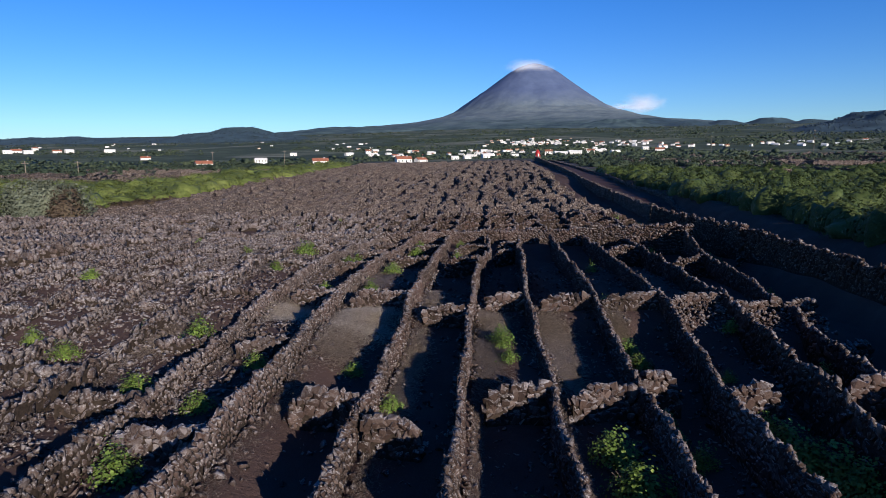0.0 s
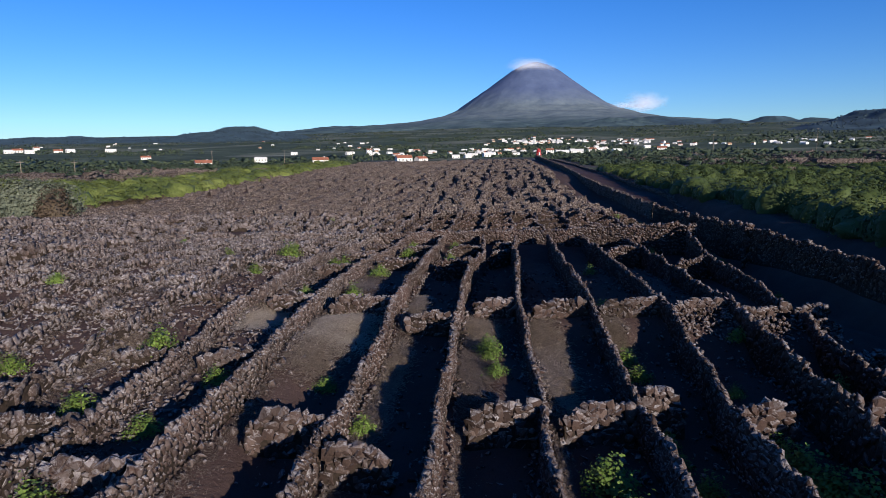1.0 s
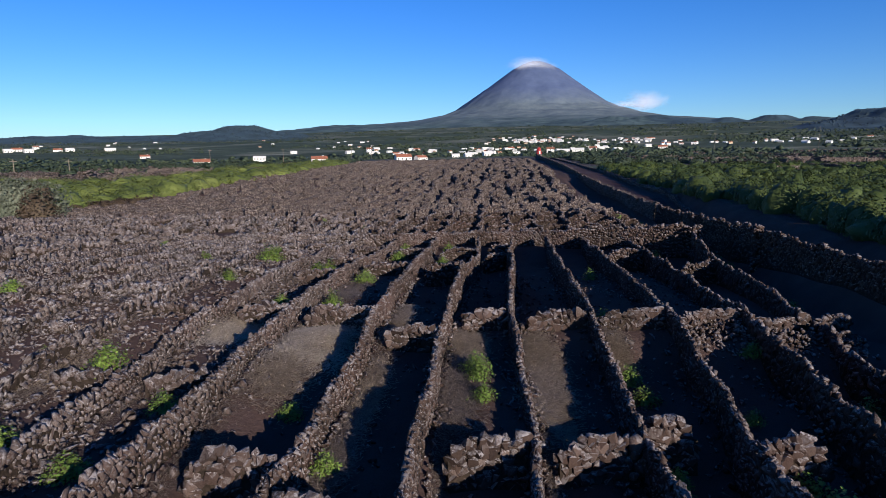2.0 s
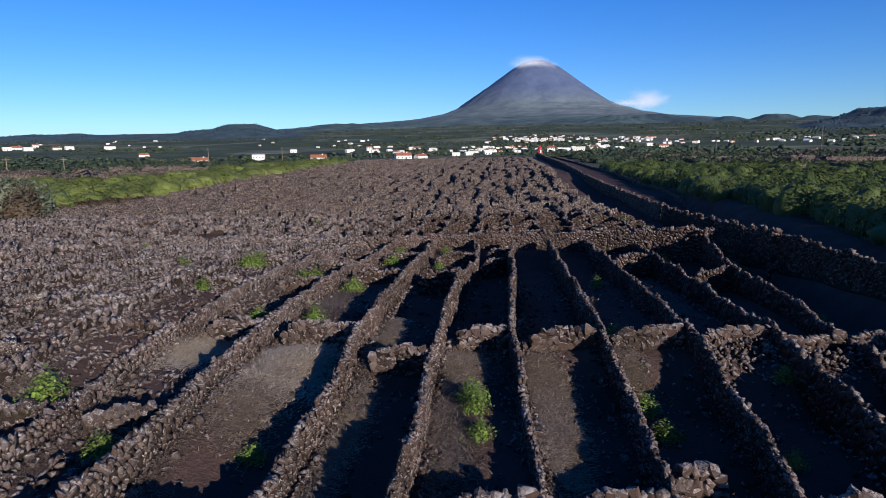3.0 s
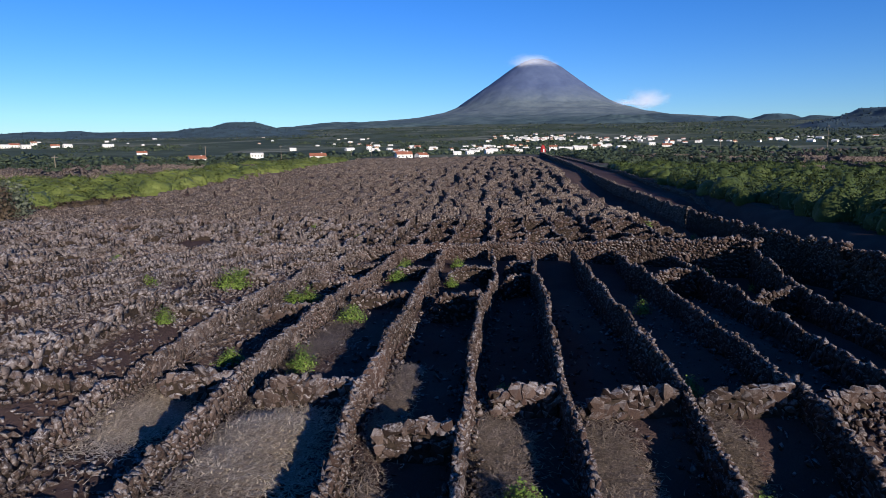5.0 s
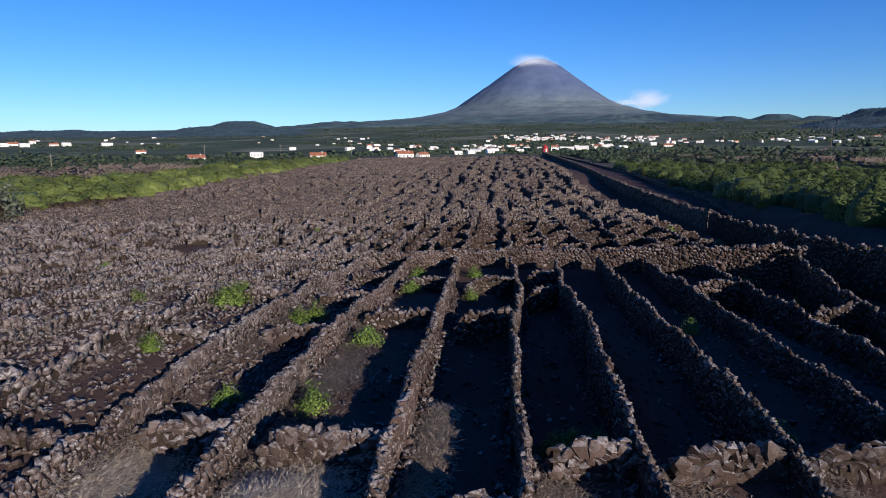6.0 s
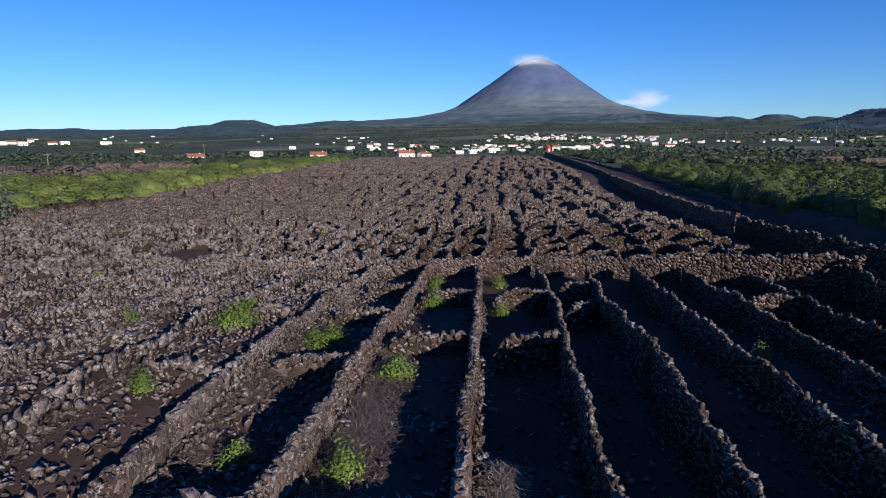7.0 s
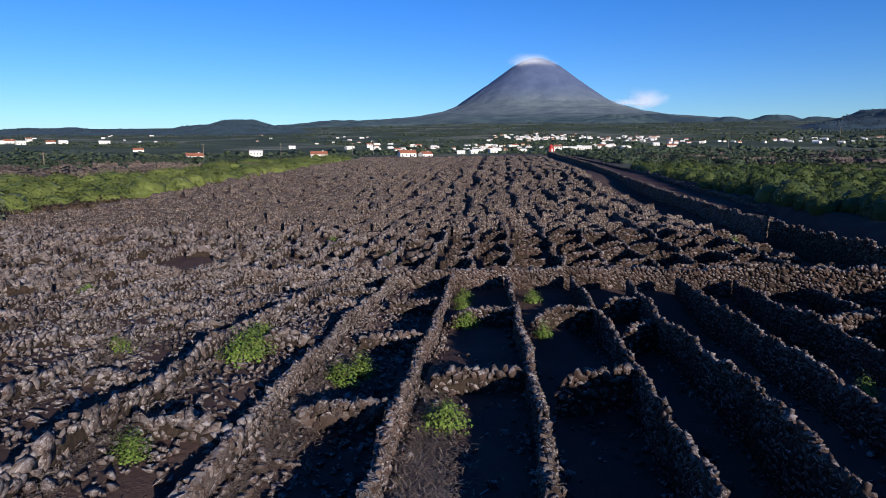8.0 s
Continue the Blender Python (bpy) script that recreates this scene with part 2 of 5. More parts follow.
def part(name, bm, material, parent=None, label=""):
    """A bmesh or a mesh as one object, under a thing or a part."""
    if isinstance(bm, bmesh.types.BMesh):
        me = bpy.data.meshes.new(name)
        bm.to_mesh(me)
        bm.free()
        me.materials.append(material)
    else:
        me = bm
    ob = new(name, me)
    if parent:
        ob.parent = parent
    return tagged(ob, label)


def spaced(*runs):
    """Grid lines: runs of (start, end, step), joined."""
    out = []
    for a, b, n in runs:
        out.extend(np.arange(a, b, n))
    return np.array(out)


def ground_sheet():
    xs = np.concatenate([-np.geomspace(4500, 64, 34), spaced((-62, -24, 1.0), (-24, 32, 0.4), (32, 70, 1.5)), np.geomspace(72, 4500, 34)])
    ys = np.concatenate([-np.geomspace(900, 8, 12), spaced((-6, 8, 2.0), (8, 62, 0.4), (62, 110, 1.0), (110, 320, 5.0)), np.geomspace(325, 4600, 40)])
    gx, gy = np.meshgrid(xs, ys)
    gz = land(gx, gy)
    n, m = len(xs), len(ys)
    i = (np.arange(m - 1)[:, None] * n + np.arange(n - 1)[None, :]).ravel()
    faces = np.stack([i, i + 1, i + n + 1, i + n], 1)
    me = mesh("ground", np.stack([gx.ravel(), gy.ravel(), gz.ravel()], 1), faces, ground_shader(), True)
    return tagged(new("ground", me), "dark volcanic earth rising into green pasture and scrub", "ground", kind="structure")


ground_sheet()


# ---- the volcano and the hills ----
HILLS = []


def cone(name, label, az, dist, profile, spread, seed, material, rough, rings=90, spokes=220, squash=1.0, skew=0.0, eye=6.1, cat="hill"):
    """A hill round its own axis: profile is (radius, height over the eye) rows."""
    a = radians(az)
    cx, cy = 0.9 + dist * math.sin(a), 7.7 + dist * math.cos(a)
    pr, ph = zip(*profile)
    rr = np.linspace(0.001, pr[-1], rings)
    th = np.linspace(0, 2 * math.pi, spokes, endpoint=False)
    verts, faces = [], []
    for r in rr:
        for t in th:
            h0 = np.interp(r * (1 - skew * max(0.0, math.cos(t)) * float(smooth(0.25 * pr[-1], 0.36 * pr[-1], r))), pr, ph)
            p = Vector((r * math.cos(t), r * math.sin(t) * squash, 0))
            k = min(1.0, r / (pr[-1] * 0.15))
            gully = noise.noise(Vector((math.cos(t) * 5 + seed, math.sin(t) * 5, r / pr[-1] * 1.5)))
            bump = noise.fractal(Vector((p.x, p.y, seed * 40.0)) / spread, 0.9, 2.1, 5)
            verts.append((cx + p.x, cy + p.y, eye + h0 + rough * k * (0.6 * gully + bump)))
    for i in range(rings - 1):
        for j in range(spokes):
            k = (j + 1) % spokes
            faces.append((i * spokes + j, i * spokes + k, (i + 1) * spokes + k, (i + 1) * spokes + j))
    ob = new(name, mesh(name, verts, faces, material, True))
    if cat == "hill":
        HILLS.append(ob)
    return tagged(ob, label, cat, kind="structure")


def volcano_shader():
    s = Shader("hazed_volcano_slopes", 0.95, 0.05)
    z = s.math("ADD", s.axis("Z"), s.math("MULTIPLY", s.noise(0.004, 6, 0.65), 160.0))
    # distance haze is painted into rock, heath and woods as extra blue
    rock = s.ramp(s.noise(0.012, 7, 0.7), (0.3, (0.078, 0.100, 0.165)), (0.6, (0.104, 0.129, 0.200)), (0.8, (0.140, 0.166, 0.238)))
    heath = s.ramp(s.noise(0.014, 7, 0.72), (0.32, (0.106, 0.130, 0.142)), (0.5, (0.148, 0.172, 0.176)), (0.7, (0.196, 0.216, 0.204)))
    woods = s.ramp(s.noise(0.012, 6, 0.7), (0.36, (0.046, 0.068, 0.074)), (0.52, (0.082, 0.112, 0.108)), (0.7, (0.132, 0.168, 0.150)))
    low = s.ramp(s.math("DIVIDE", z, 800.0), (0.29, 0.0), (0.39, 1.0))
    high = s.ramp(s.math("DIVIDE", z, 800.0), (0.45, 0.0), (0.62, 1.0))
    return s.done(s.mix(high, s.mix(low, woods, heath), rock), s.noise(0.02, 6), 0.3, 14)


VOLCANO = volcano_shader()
cone("volcano", "bare volcanic cone, blue-grey with painted haze, above green-grey heath slopes", 4.5, 4350, ((0, 608), (35, 606), (90, 588), (165, 548), (240, 494), (330, 428), (410, 376), (530, 297), (640, 256), (920, 200), (1300, 162), (1800, 75)), 260, 3.0, VOLCANO, 9, 130, 260, skew=0.06, cat="mountain")
# the blue in this hill colour is painted haze of distance
WOODED = plain("hazed_wooded_hill", (0.056, 0.091, 0.101), 0.02, 0.95, 0.55)
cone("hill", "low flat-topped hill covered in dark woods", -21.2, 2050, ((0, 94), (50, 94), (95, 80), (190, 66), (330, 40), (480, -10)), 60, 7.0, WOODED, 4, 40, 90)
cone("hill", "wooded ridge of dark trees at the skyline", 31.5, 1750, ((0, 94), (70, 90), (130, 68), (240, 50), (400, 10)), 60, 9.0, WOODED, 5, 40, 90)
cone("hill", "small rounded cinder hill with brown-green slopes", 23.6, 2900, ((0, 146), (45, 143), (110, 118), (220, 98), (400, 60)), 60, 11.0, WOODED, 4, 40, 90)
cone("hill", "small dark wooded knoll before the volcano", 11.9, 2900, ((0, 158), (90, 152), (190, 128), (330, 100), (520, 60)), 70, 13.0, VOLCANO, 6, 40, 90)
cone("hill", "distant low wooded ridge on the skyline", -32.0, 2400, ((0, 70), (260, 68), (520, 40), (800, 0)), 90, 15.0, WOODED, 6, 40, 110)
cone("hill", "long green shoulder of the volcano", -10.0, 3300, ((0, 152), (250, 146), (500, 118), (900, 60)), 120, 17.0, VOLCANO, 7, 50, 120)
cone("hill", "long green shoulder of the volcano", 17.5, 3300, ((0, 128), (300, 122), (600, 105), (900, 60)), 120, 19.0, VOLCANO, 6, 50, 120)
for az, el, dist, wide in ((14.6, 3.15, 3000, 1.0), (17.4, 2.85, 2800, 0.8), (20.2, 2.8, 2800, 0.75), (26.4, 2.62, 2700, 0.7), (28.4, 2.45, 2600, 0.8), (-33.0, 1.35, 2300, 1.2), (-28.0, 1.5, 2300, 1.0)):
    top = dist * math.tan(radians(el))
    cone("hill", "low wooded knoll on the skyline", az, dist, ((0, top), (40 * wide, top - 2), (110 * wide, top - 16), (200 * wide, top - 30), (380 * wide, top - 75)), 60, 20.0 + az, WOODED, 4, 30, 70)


# ---- clouds ----
def cloud_shader(name, cover, thick=0.6, droop=0.0, ragged=1.5):
    s = Shader(name, 1.0, 0.0)
    split, join = s.t.nodes.new("ShaderNodeSeparateXYZ"), s.t.nodes.new("ShaderNodeCombineXYZ")
    s.t.links.new(s.t.nodes.new("ShaderNodeTexCoord").outputs["Object"], split.inputs[0])
    s.put(join.inputs["X"], split.outputs["X"])
    s.put(join.inputs["Z"], s.math("ADD", split.outputs["Z"], s.math("SUBTRACT", s.math("MULTIPLY", s.math("MULTIPLY", split.outputs["X"], split.outputs["X"]), droop), 0.3 * droop)))
    tex = join.outputs[0]
    length = s.t.nodes.new("ShaderNodeVectorMath")
    length.operation = "LENGTH"
    s.t.links.new(tex, length.inputs[0])
    body = s.math("SUBTRACT", 1.0, length.outputs["Value"])
    wisp = s.math("MULTIPLY", s.math("SUBTRACT", s.noise(2.3, 6, 0.62, tex), 0.5), ragged)
    alpha = s.ramp(s.math("ADD", body, wisp), (cover, 0.0), (cover + 0.8, thick))
    s.put(s.b.inputs["Alpha"], alpha)
    # a faint added glow stands in for light scattered in the vapour
    s.b.inputs["Emission Color"].default_value = (0.8, 0.85, 1.0, 1)
    s.b.inputs["Emission Strength"].default_value = 0.05
    return s.done((0.50, 0.50, 0.55))


def cloud(label, az, el, dist, wide, high, layers, material, lean=0.0):
    """Thin veils of vapour, one behind the other."""
    a = radians(az)
    c = Vector((0.9 + dist * math.sin(a), 7.7 + dist * math.cos(a), 6.1 + dist * math.tan(radians(el))))
    root = new("cloud", None)
    root.matrix_world = Matrix.Translation(c) @ Matrix.Rotation(-a, 4, "Z")
    for k in range(layers):
        verts, faces = [], []
        n = 16
        for j in range(n + 1):
            for i in range(n + 1):
                u, v = 2 * i / n - 1, 2 * j / n - 1
                verts.append((u, 0.25 * (u * u + v * v), v))
        for j in range(n):
            for i in range(n):
                q = j * (n + 1) + i
                faces.append((q, q + 1, q + n + 2, q + n + 1))
        ob = part("veil", mesh("veil", verts, faces, material, True), material, root)
        f = 1 - 0.13 * k
        ob.matrix_local = Matrix.Translation((0.06 * wide * (k % 2 - 0.5), 25.0 * k, -0.05 * high * k)) @ Matrix.Rotation(lean, 4, "Y") @ Matrix.Diagonal((wide * f, 40.0, high * f, 1))
        ob.visible_shadow = False
    return tagged(root, label, "cloud", kind="structure")


cloud("thin white cap cloud on the volcano's summit", 4.1, 7.7, 4180, 215, 58, 3, cloud_shader("cap_cloud", 0.2, 0.36, 0.75, 0.9), 0.04)
cloud("small puffy white cloud beside the volcano", 13.8, 4.4, 4300, 185, 90, 4, cloud_shader("side_cloud", 0.2, 0.36, 0.0, 1.1))
cloud("thin white streak of cloud on the slope", 12.2, 4.15, 4000, 150, 34, 2, cloud_shader("streak_cloud", 0.38, 0.4), 0.12)


# ---- stones ----
def stone_shape(seed, count=14):
    """An angular block, about 1 across: the hull of a few points on a rounded box."""
    rng = random.Random(seed)
    bm = bmesh.new()
    for _ in range(count):
        p = Vector((rng.gauss(0, 1), rng.gauss(0, 1), rng.gauss(0, 1))).normalized()
        p /= (abs(p.x) ** 7 + abs(p.y) ** 7 + abs(p.z) ** 7) ** (1 / 7)
        bm.verts.new([c * rng.uniform(0.45, 0.6) for c in p])
    out = bmesh.ops.convex_hull(bm, input=bm.verts)
    bmesh.ops.delete(bm, geom=list({e for e in out["geom_interior"] + out["geom_unused"] if isinstance(e, bmesh.types.BMVert)}), context="VERTS")
    bm.verts.index_update()
    v = np.array([p.co[:] for p in bm.verts])
    f = np.array([[p.index for p in q.verts] for q in bm.faces])
    bm.free()
    return v, f


SHAPES = [stone_shape(100 + k) for k in range(14)]
MASS_SHAPES = [stone_shape(200 + k, 9) for k in range(14)]
CLUMPS = [stone_shape(400 + k, 6) for k in range(8)]
ROUGH_SHAPES = [stone_shape(300 + k, 8) for k in range(8)]


def turns(rng, yaw, tilt, n):
    """n rotation matrices: a yaw and a random tilt."""
    out = np.empty((n, 3, 3))
    a, b, c = yaw + rng.normal(0, 0.16, n), rng.normal(0, tilt, n), rng.normal(0, tilt, n)
    ca, sa, cb, sb, cc, sc = np.cos(a), np.sin(a), np.cos(b), np.sin(b), np.cos(c), np.sin(c)
    out[:, 0] = np.stack([ca * cc - sa * sb * sc, -sa * cb, ca * sc + sa * sb * cc], 1)
    out[:, 1] = np.stack([sa * cc + ca * sb * sc, ca * cb, sa * sc - ca * sb * cc], 1)
    out[:, 2] = np.stack([-cb * sc, sb, cb * cc], 1)
    return out


def heap(name, place, turn, size, rng, shapes, material):
    """Many stones as one mesh."""
    verts, faces, at = [], [], 0
    kind = rng.integers(0, len(shapes), len(place))
    for k, (sv, sf) in enumerate(shapes):
        sel = np.nonzero(kind == k)[0]
        if not len(sel):
            continue
        p = np.einsum("nij,nvj->nvi", turn[sel], sv[None] * size[sel][:, None, :]) + place[sel][:, None, :]
        verts.append(p.reshape(-1, 3))
        f = sf[None] + (np.arange(len(sel)) * len(sv))[:, None, None] + at
        faces.append(f.reshape(-1, 3))
        at += len(sel) * len(sv)
    v, f = np.concatenate(verts), np.concatenate(faces)
    me = bpy.data.meshes.new(name)
    me.vertices.add(len(v))
    me.vertices.foreach_set("co", v.ravel())
    me.loops.add(f.size)
    me.loops.foreach_set("vertex_index", f.ravel().astype(np.int32))
    me.polygons.add(len(f))
    me.polygons.foreach_set("loop_start", np.arange(0, f.size, 3, dtype=np.int32))
    me.update(calc_edges=True)
    me.materials.append(material)
    return me


def along(path, step, phase=0.5, rng=None):
    """Points and headings along a plan polyline."""
    pts = np.array(path, float)
    d = np.hypot(*np.diff(pts, axis=0).T)
    s = np.concatenate([[0], np.cumsum(d)])
    n = max(2, int(round(s[-1] / step)))
    t = (np.arange(n) + phase + (rng.uniform(-0.3, 0.3, n) if rng is not None else 0)) * s[-1] / n
    x, y = np.interp(t, s, pts[:, 0]), np.interp(t, s, pts[:, 1])
    k = np.clip(np.searchsorted(s, t, side="right") - 1, 0, len(d) - 1)
    head = np.arctan2(np.diff(pts[:, 1])[k], np.diff(pts[:, 0])[k])
    return t, x, y, head, s[-1]


def wall_height(x, y, h):
    ripple = 1 + 0.05 * np.sin(1.7 * x + 1.3 * y) + 0.05 * np.sin(4.1 * y - 2.7 * x + 1)
    return (h(x, y) if callable(h) else h) * ripple


def lay(path, h, thick, stone, rng):
    """Places, turns and sizes of a dry wall's stones: two faces in courses, and a rough cap."""
    P, T, S = [], [], []
    mid = np.array(path, float)
    tall = float(np.mean(h(mid[:, 0], mid[:, 1]))) if callable(h) else h
    pack, rough = (0.85, 1.8) if stone == 0.21 else (1.0, 1.0) if stone < 0.19 else (1.1, 0.6)
    courses = max(2, int(round(tall / (stone * 0.86))))
    for c in range(courses + 1):
        cap = c == courses
        for side in ((0,) if cap else (-1, 1)):
            t, x, y, head, length = along(path, stone * (0.82 if cap else 0.95), rng.uniform(0.15, 0.85), rng)
            n = len(t)
            x = x + rng.normal(0, 0.05 * stone, n) * np.cos(head)
            y = y + rng.normal(0, 0.05 * stone, n) * np.sin(head)
            hh = wall_height(x, y, h) * ((0.6 + 0.4 * smooth(0, 0.55, t)) if length < 4 else 1.0)
            z0 = land(x, y)
            deep = np.full(n, max(thick * 0.8, stone) if cap else stone) * rng.uniform(0.85, 1.15, n)
            off = side * (thick * (0.6 - 0.12 * c / courses) - 0.5 * deep + rng.normal(0, 0.035 * rough * stone, n))
            if cap:
                off = rng.normal(0, 0.12 * thick, n)
            px, py = x - off * np.sin(head), y + off * np.cos(head)
            pz = z0 + hh * ((c + 0.45) / courses if not cap else 0.98) + rng.normal(0, 0.12 * stone, n)
            big = np.minimum(rng.lognormal(0, 0.28, n), 1.7)
            dims = np.stack([stone * 1.34 * pack * big * rng.uniform(0.8, 1.2, n), deep, stone * 1.26 * pack * big * rng.uniform(0.8, 1.2, n)], 1)
            P.append(np.stack([px, py, pz], 1))
            T.append(turns(rng, head, 0.1 + 0.06 * rough, n))
            S.append(dims)
    return np.concatenate(P), np.concatenate(T), np.concatenate(S)


def core_mesh(path, h, thick, name="rubble_core"):
    """The packed rubble inside a wall."""
    t, x, y, head, length = along(path, 0.6)
    ends = np.array(path, float)
    x, y = np.concatenate([[ends[0, 0]], x, [ends[-1, 0]]]), np.concatenate([[ends[0, 1]], y, [ends[-1, 1]]])
    head = np.concatenate([[head[0]], head, [head[-1]]])
    z, hh = land(x, y), wall_height(x, y, h) * (0.9 if len(path) != 3 else 0.75)
    rows = []
    for off, f in ((-0.56, -0.2), (-0.24, 0.95), (0.24, 0.95), (0.56, -0.2)):
        rows.append(np.stack([x - off * thick * np.sin(head), y + off * thick * np.cos(head), z + hh * f], 1))
    n = len(x)
    verts = np.concatenate(rows)
    faces = [(a * n + i, a * n + i + 1, (a + 1) * n + i + 1, (a + 1) * n + i) for a in range(3) for i in range(n - 1)]
    faces += [(0, n, 2 * n, 3 * n), (n - 1, 2 * n - 1, 3 * n - 1, 4 * n - 1)]
    return mesh(name, verts, faces, CORE)


STONE_MESHES = []
for k, (sv, sf) in enumerate(SHAPES):
    STONE_MESHES.append(mesh("stone", sv, sf, STONE_PART))
SINGLE = []          # stones to be built as parts: (wall, place, turn, size)


def stone_wall(path, h, thick, stone, seed, label, near=0, shapes=MASS_SHAPES, group="vineyard walls"):
    """A dry wall of lava stones. near: how many of the stones closest to the drive of the plan are parts of their own."""
    rng = np.random.default_rng(seed)
    place, turn, size = lay(path, h, thick, stone, rng)
    root = new("dry_stone_wall", None)
    root.location = (path[0][0], path[0][1], ground_at(*path[0]))
    back = -Vector(root.location)
    keep = np.ones(len(place), bool)
    if near:
        d = np.hypot(place[:, 0] - np.interp(place[:, 1], (0, 16, 30), (0.5, 1.0, -3.0)), np.maximum(np.abs(place[:, 1] - 21) - 7, 0) * 1.2)
        pick = np.argsort(d)[:near]
        pick = pick[d[pick] < 13]
        keep[pick] = False
        for i in pick:
            SINGLE.append((root, place[i] + np.array(back), turn[i], size[i]))
    if keep.any():
        ob = part("packed_stones", heap("packed_stones", place[keep] + np.array(back), turn[keep], size[keep], rng, shapes, STONE_MASS), None, root)
        tagged(ob, kind="stuff")
    co = part("rubble_core", core_mesh(path, h, thick), None, root)
    co.location = back
    return tagged(root, label, "stone wall", group)


LATER = []
# long walls: plan lines (y, x, height of the top), near field
LINES = {
    -6: ((10, -22.6, 0.3), (26, -22.5, 0.6), (38, -22.5, 0.45), (45, -22.4, -0.1), (53, -22.4, -0.35)),
    -5: ((10, -19.9, 0.3), (26, -19.8, 0.6), (38, -19.6, 0.45), (45, -19.6, -0.1), (53, -19.5, -0.35)),
    -4: ((10, -17.2, 0.3), (26, -17.1, 0.6), (38, -17.0, 0.45), (45, -17.0, -0.1), (53, -16.9, -0.35)),
    -3: ((10, -14.5, 0.3), (26, -14.4, 0.55), (38, -14.4, 0.4), (45, -14.3, -0.1), (53, -14.3, -0.35)),
    -2: ((10, -11.8, 0.3), (20, -11.6, 0.35), (33, -11.4, 0.5), (40, -11.5, 0.25), (45, -11.5, -0.15), (53, -11.5, -0.35)),
    -1: ((10, -8.7, 0.3), (18, -8.6, 0.4), (25, -8.8, 0.65), (32, -8.8, 0.69), (37.5, -8.8, 0.58), (45, -8.95, -0.15), (53, -8.8, -0.35)),
    0: ((10, -6.1, 0.35), (14, -6.05, 0.5), (19, -5.95, 0.58), (25.5, -6.2, 0.7), (30, -6.0, 0.8), (36.2, -5.95, 0.6), (42.8, -5.85, 0.0), (53, -5.7, -0.3)),
    1: ((10, -3.2, 0.0), (14.5, -3.1, 0.1), (20, -2.98, 0.1), (23.2, -2.9, 0.55), (26, -3.0, 0.7), (31, -2.92, 0.63), (37.8, -2.78, 0.48), (43, -2.8, 0.1), (53, -2.8, -0.3)),
    2: ((10, -0.65, 0.1), (14, -0.6, 0.14), (21.8, -0.5, 0.4), (26, -0.42, 0.7), (30, -0.35, 0.72), (34.2, -0.2, 0.72), (38, 0.1, 0.3), (42.6, 0.5, -0.1), (53, 0.5, -0.3)),
    3: ((10, 2.0, -0.35), (15.3, 2.0, -0.3), (20.7, 2.05, -0.25), (23, 1.95, 0.2), (24.9, 1.88, 0.55), (29.6, 1.97, 0.74), (34.4, 2.25, 0.77), (38.8, 2.5, 0.32), (43, 2.45, 0.12), (52, 3.1, -0.2)),
    4: ((10, 4.7, -0.6), (14.5, 4.68, -0.48), (20.7, 4.65, -0.2), (24, 4.8, 0.05), (25.5, 4.7, 0.48), (28.7, 4.6, 0.8), (36, 4.95, 0.42), (39, 5.0, 0.36), (43.8, 5.23, 0.19), (52, 5.6, -0.2)),
    5: ((10, 6.9, -0.45), (17.8, 6.87, -0.24), (22.2, 7.45, -0.1), (24.2, 7.5, 0.25), (26.2, 7.4, 0.6), (32, 7.75, 0.32), (38.3, 7.9, 0.17), (44, 7.98, 0.17), (47, 8.0, -0.1), (52, 8.4, -0.2)),
    6: ((10, 9.4, -0.3), (16.4, 9.6, -0.1), (20.2, 9.98, -0.05), (23, 10.1, 0.1), (27, 10.2, 0.5), (29.5, 10.4, 0.2), (35.5, 10.9, 0.0), (43, 11.2, -0.1), (51, 11.5, -0.35)),
    7: ((10, 11.7, -0.6), (24, 12.6, -0.4), (30, 13.3, -0.1), (34, 13.9, -0.06), (40, 14.2, -0.1), (45.2, 14.7, 0.39), (49, 15.5, 0.8)),
}
PLAN = {k: tuple(zip(*line)) for k, line in LINES.items()}


def line_x(k, y):
    return np.interp(y, PLAN[k][0], PLAN[k][1])


def top_over(k):
    """Height of a long wall over the earth."""
    return lambda x, y: np.maximum(np.interp(y, PLAN[k][0], PLAN[k][2]) - land(x, y), 0.45 if k > -3 else 0.32)


def cross_over(k, drop):
    """Height of a cross wall: between the tops of its two long walls, a little lower."""
    return lambda x, y: np.maximum(0.5 * (np.interp(y, PLAN[k][0], PLAN[k][2]) + np.interp(y, PLAN[k + 1][0], PLAN[k + 1][2])) - drop - land(x, y), 0.4 if k > -3 else 0.28)


for k, line in LINES.items():
    ys = np.arange(line[0][0], line[-1][0] + 0.1, 1.0)
    path = [(float(line_x(k, y)) + 0.06 * math.sin(1.1 * y + 2.3 * k), y) for y in ys]
    close = -1 <= k <= 5
    stone_wall(path, top_over(k), 0.27 if k < 2 else 0.21, 0.14 if close else 0.19, 20 + k, "long dry wall of dark lava stones with pale lichen", 300 if close else 0, MASS_SHAPES if close else ROUGH_SHAPES)

for k, line in LINES.items():        # their ends behind and below the camera
    path = [(line[0][1] + 0.1 * math.sin(1.1 * y + 2.3 * k), y) for y in np.arange(-16, 10.1, 1.0)]
    LATER.append((path, 1.0 if k >= 4 else 0.8, 560 + k))

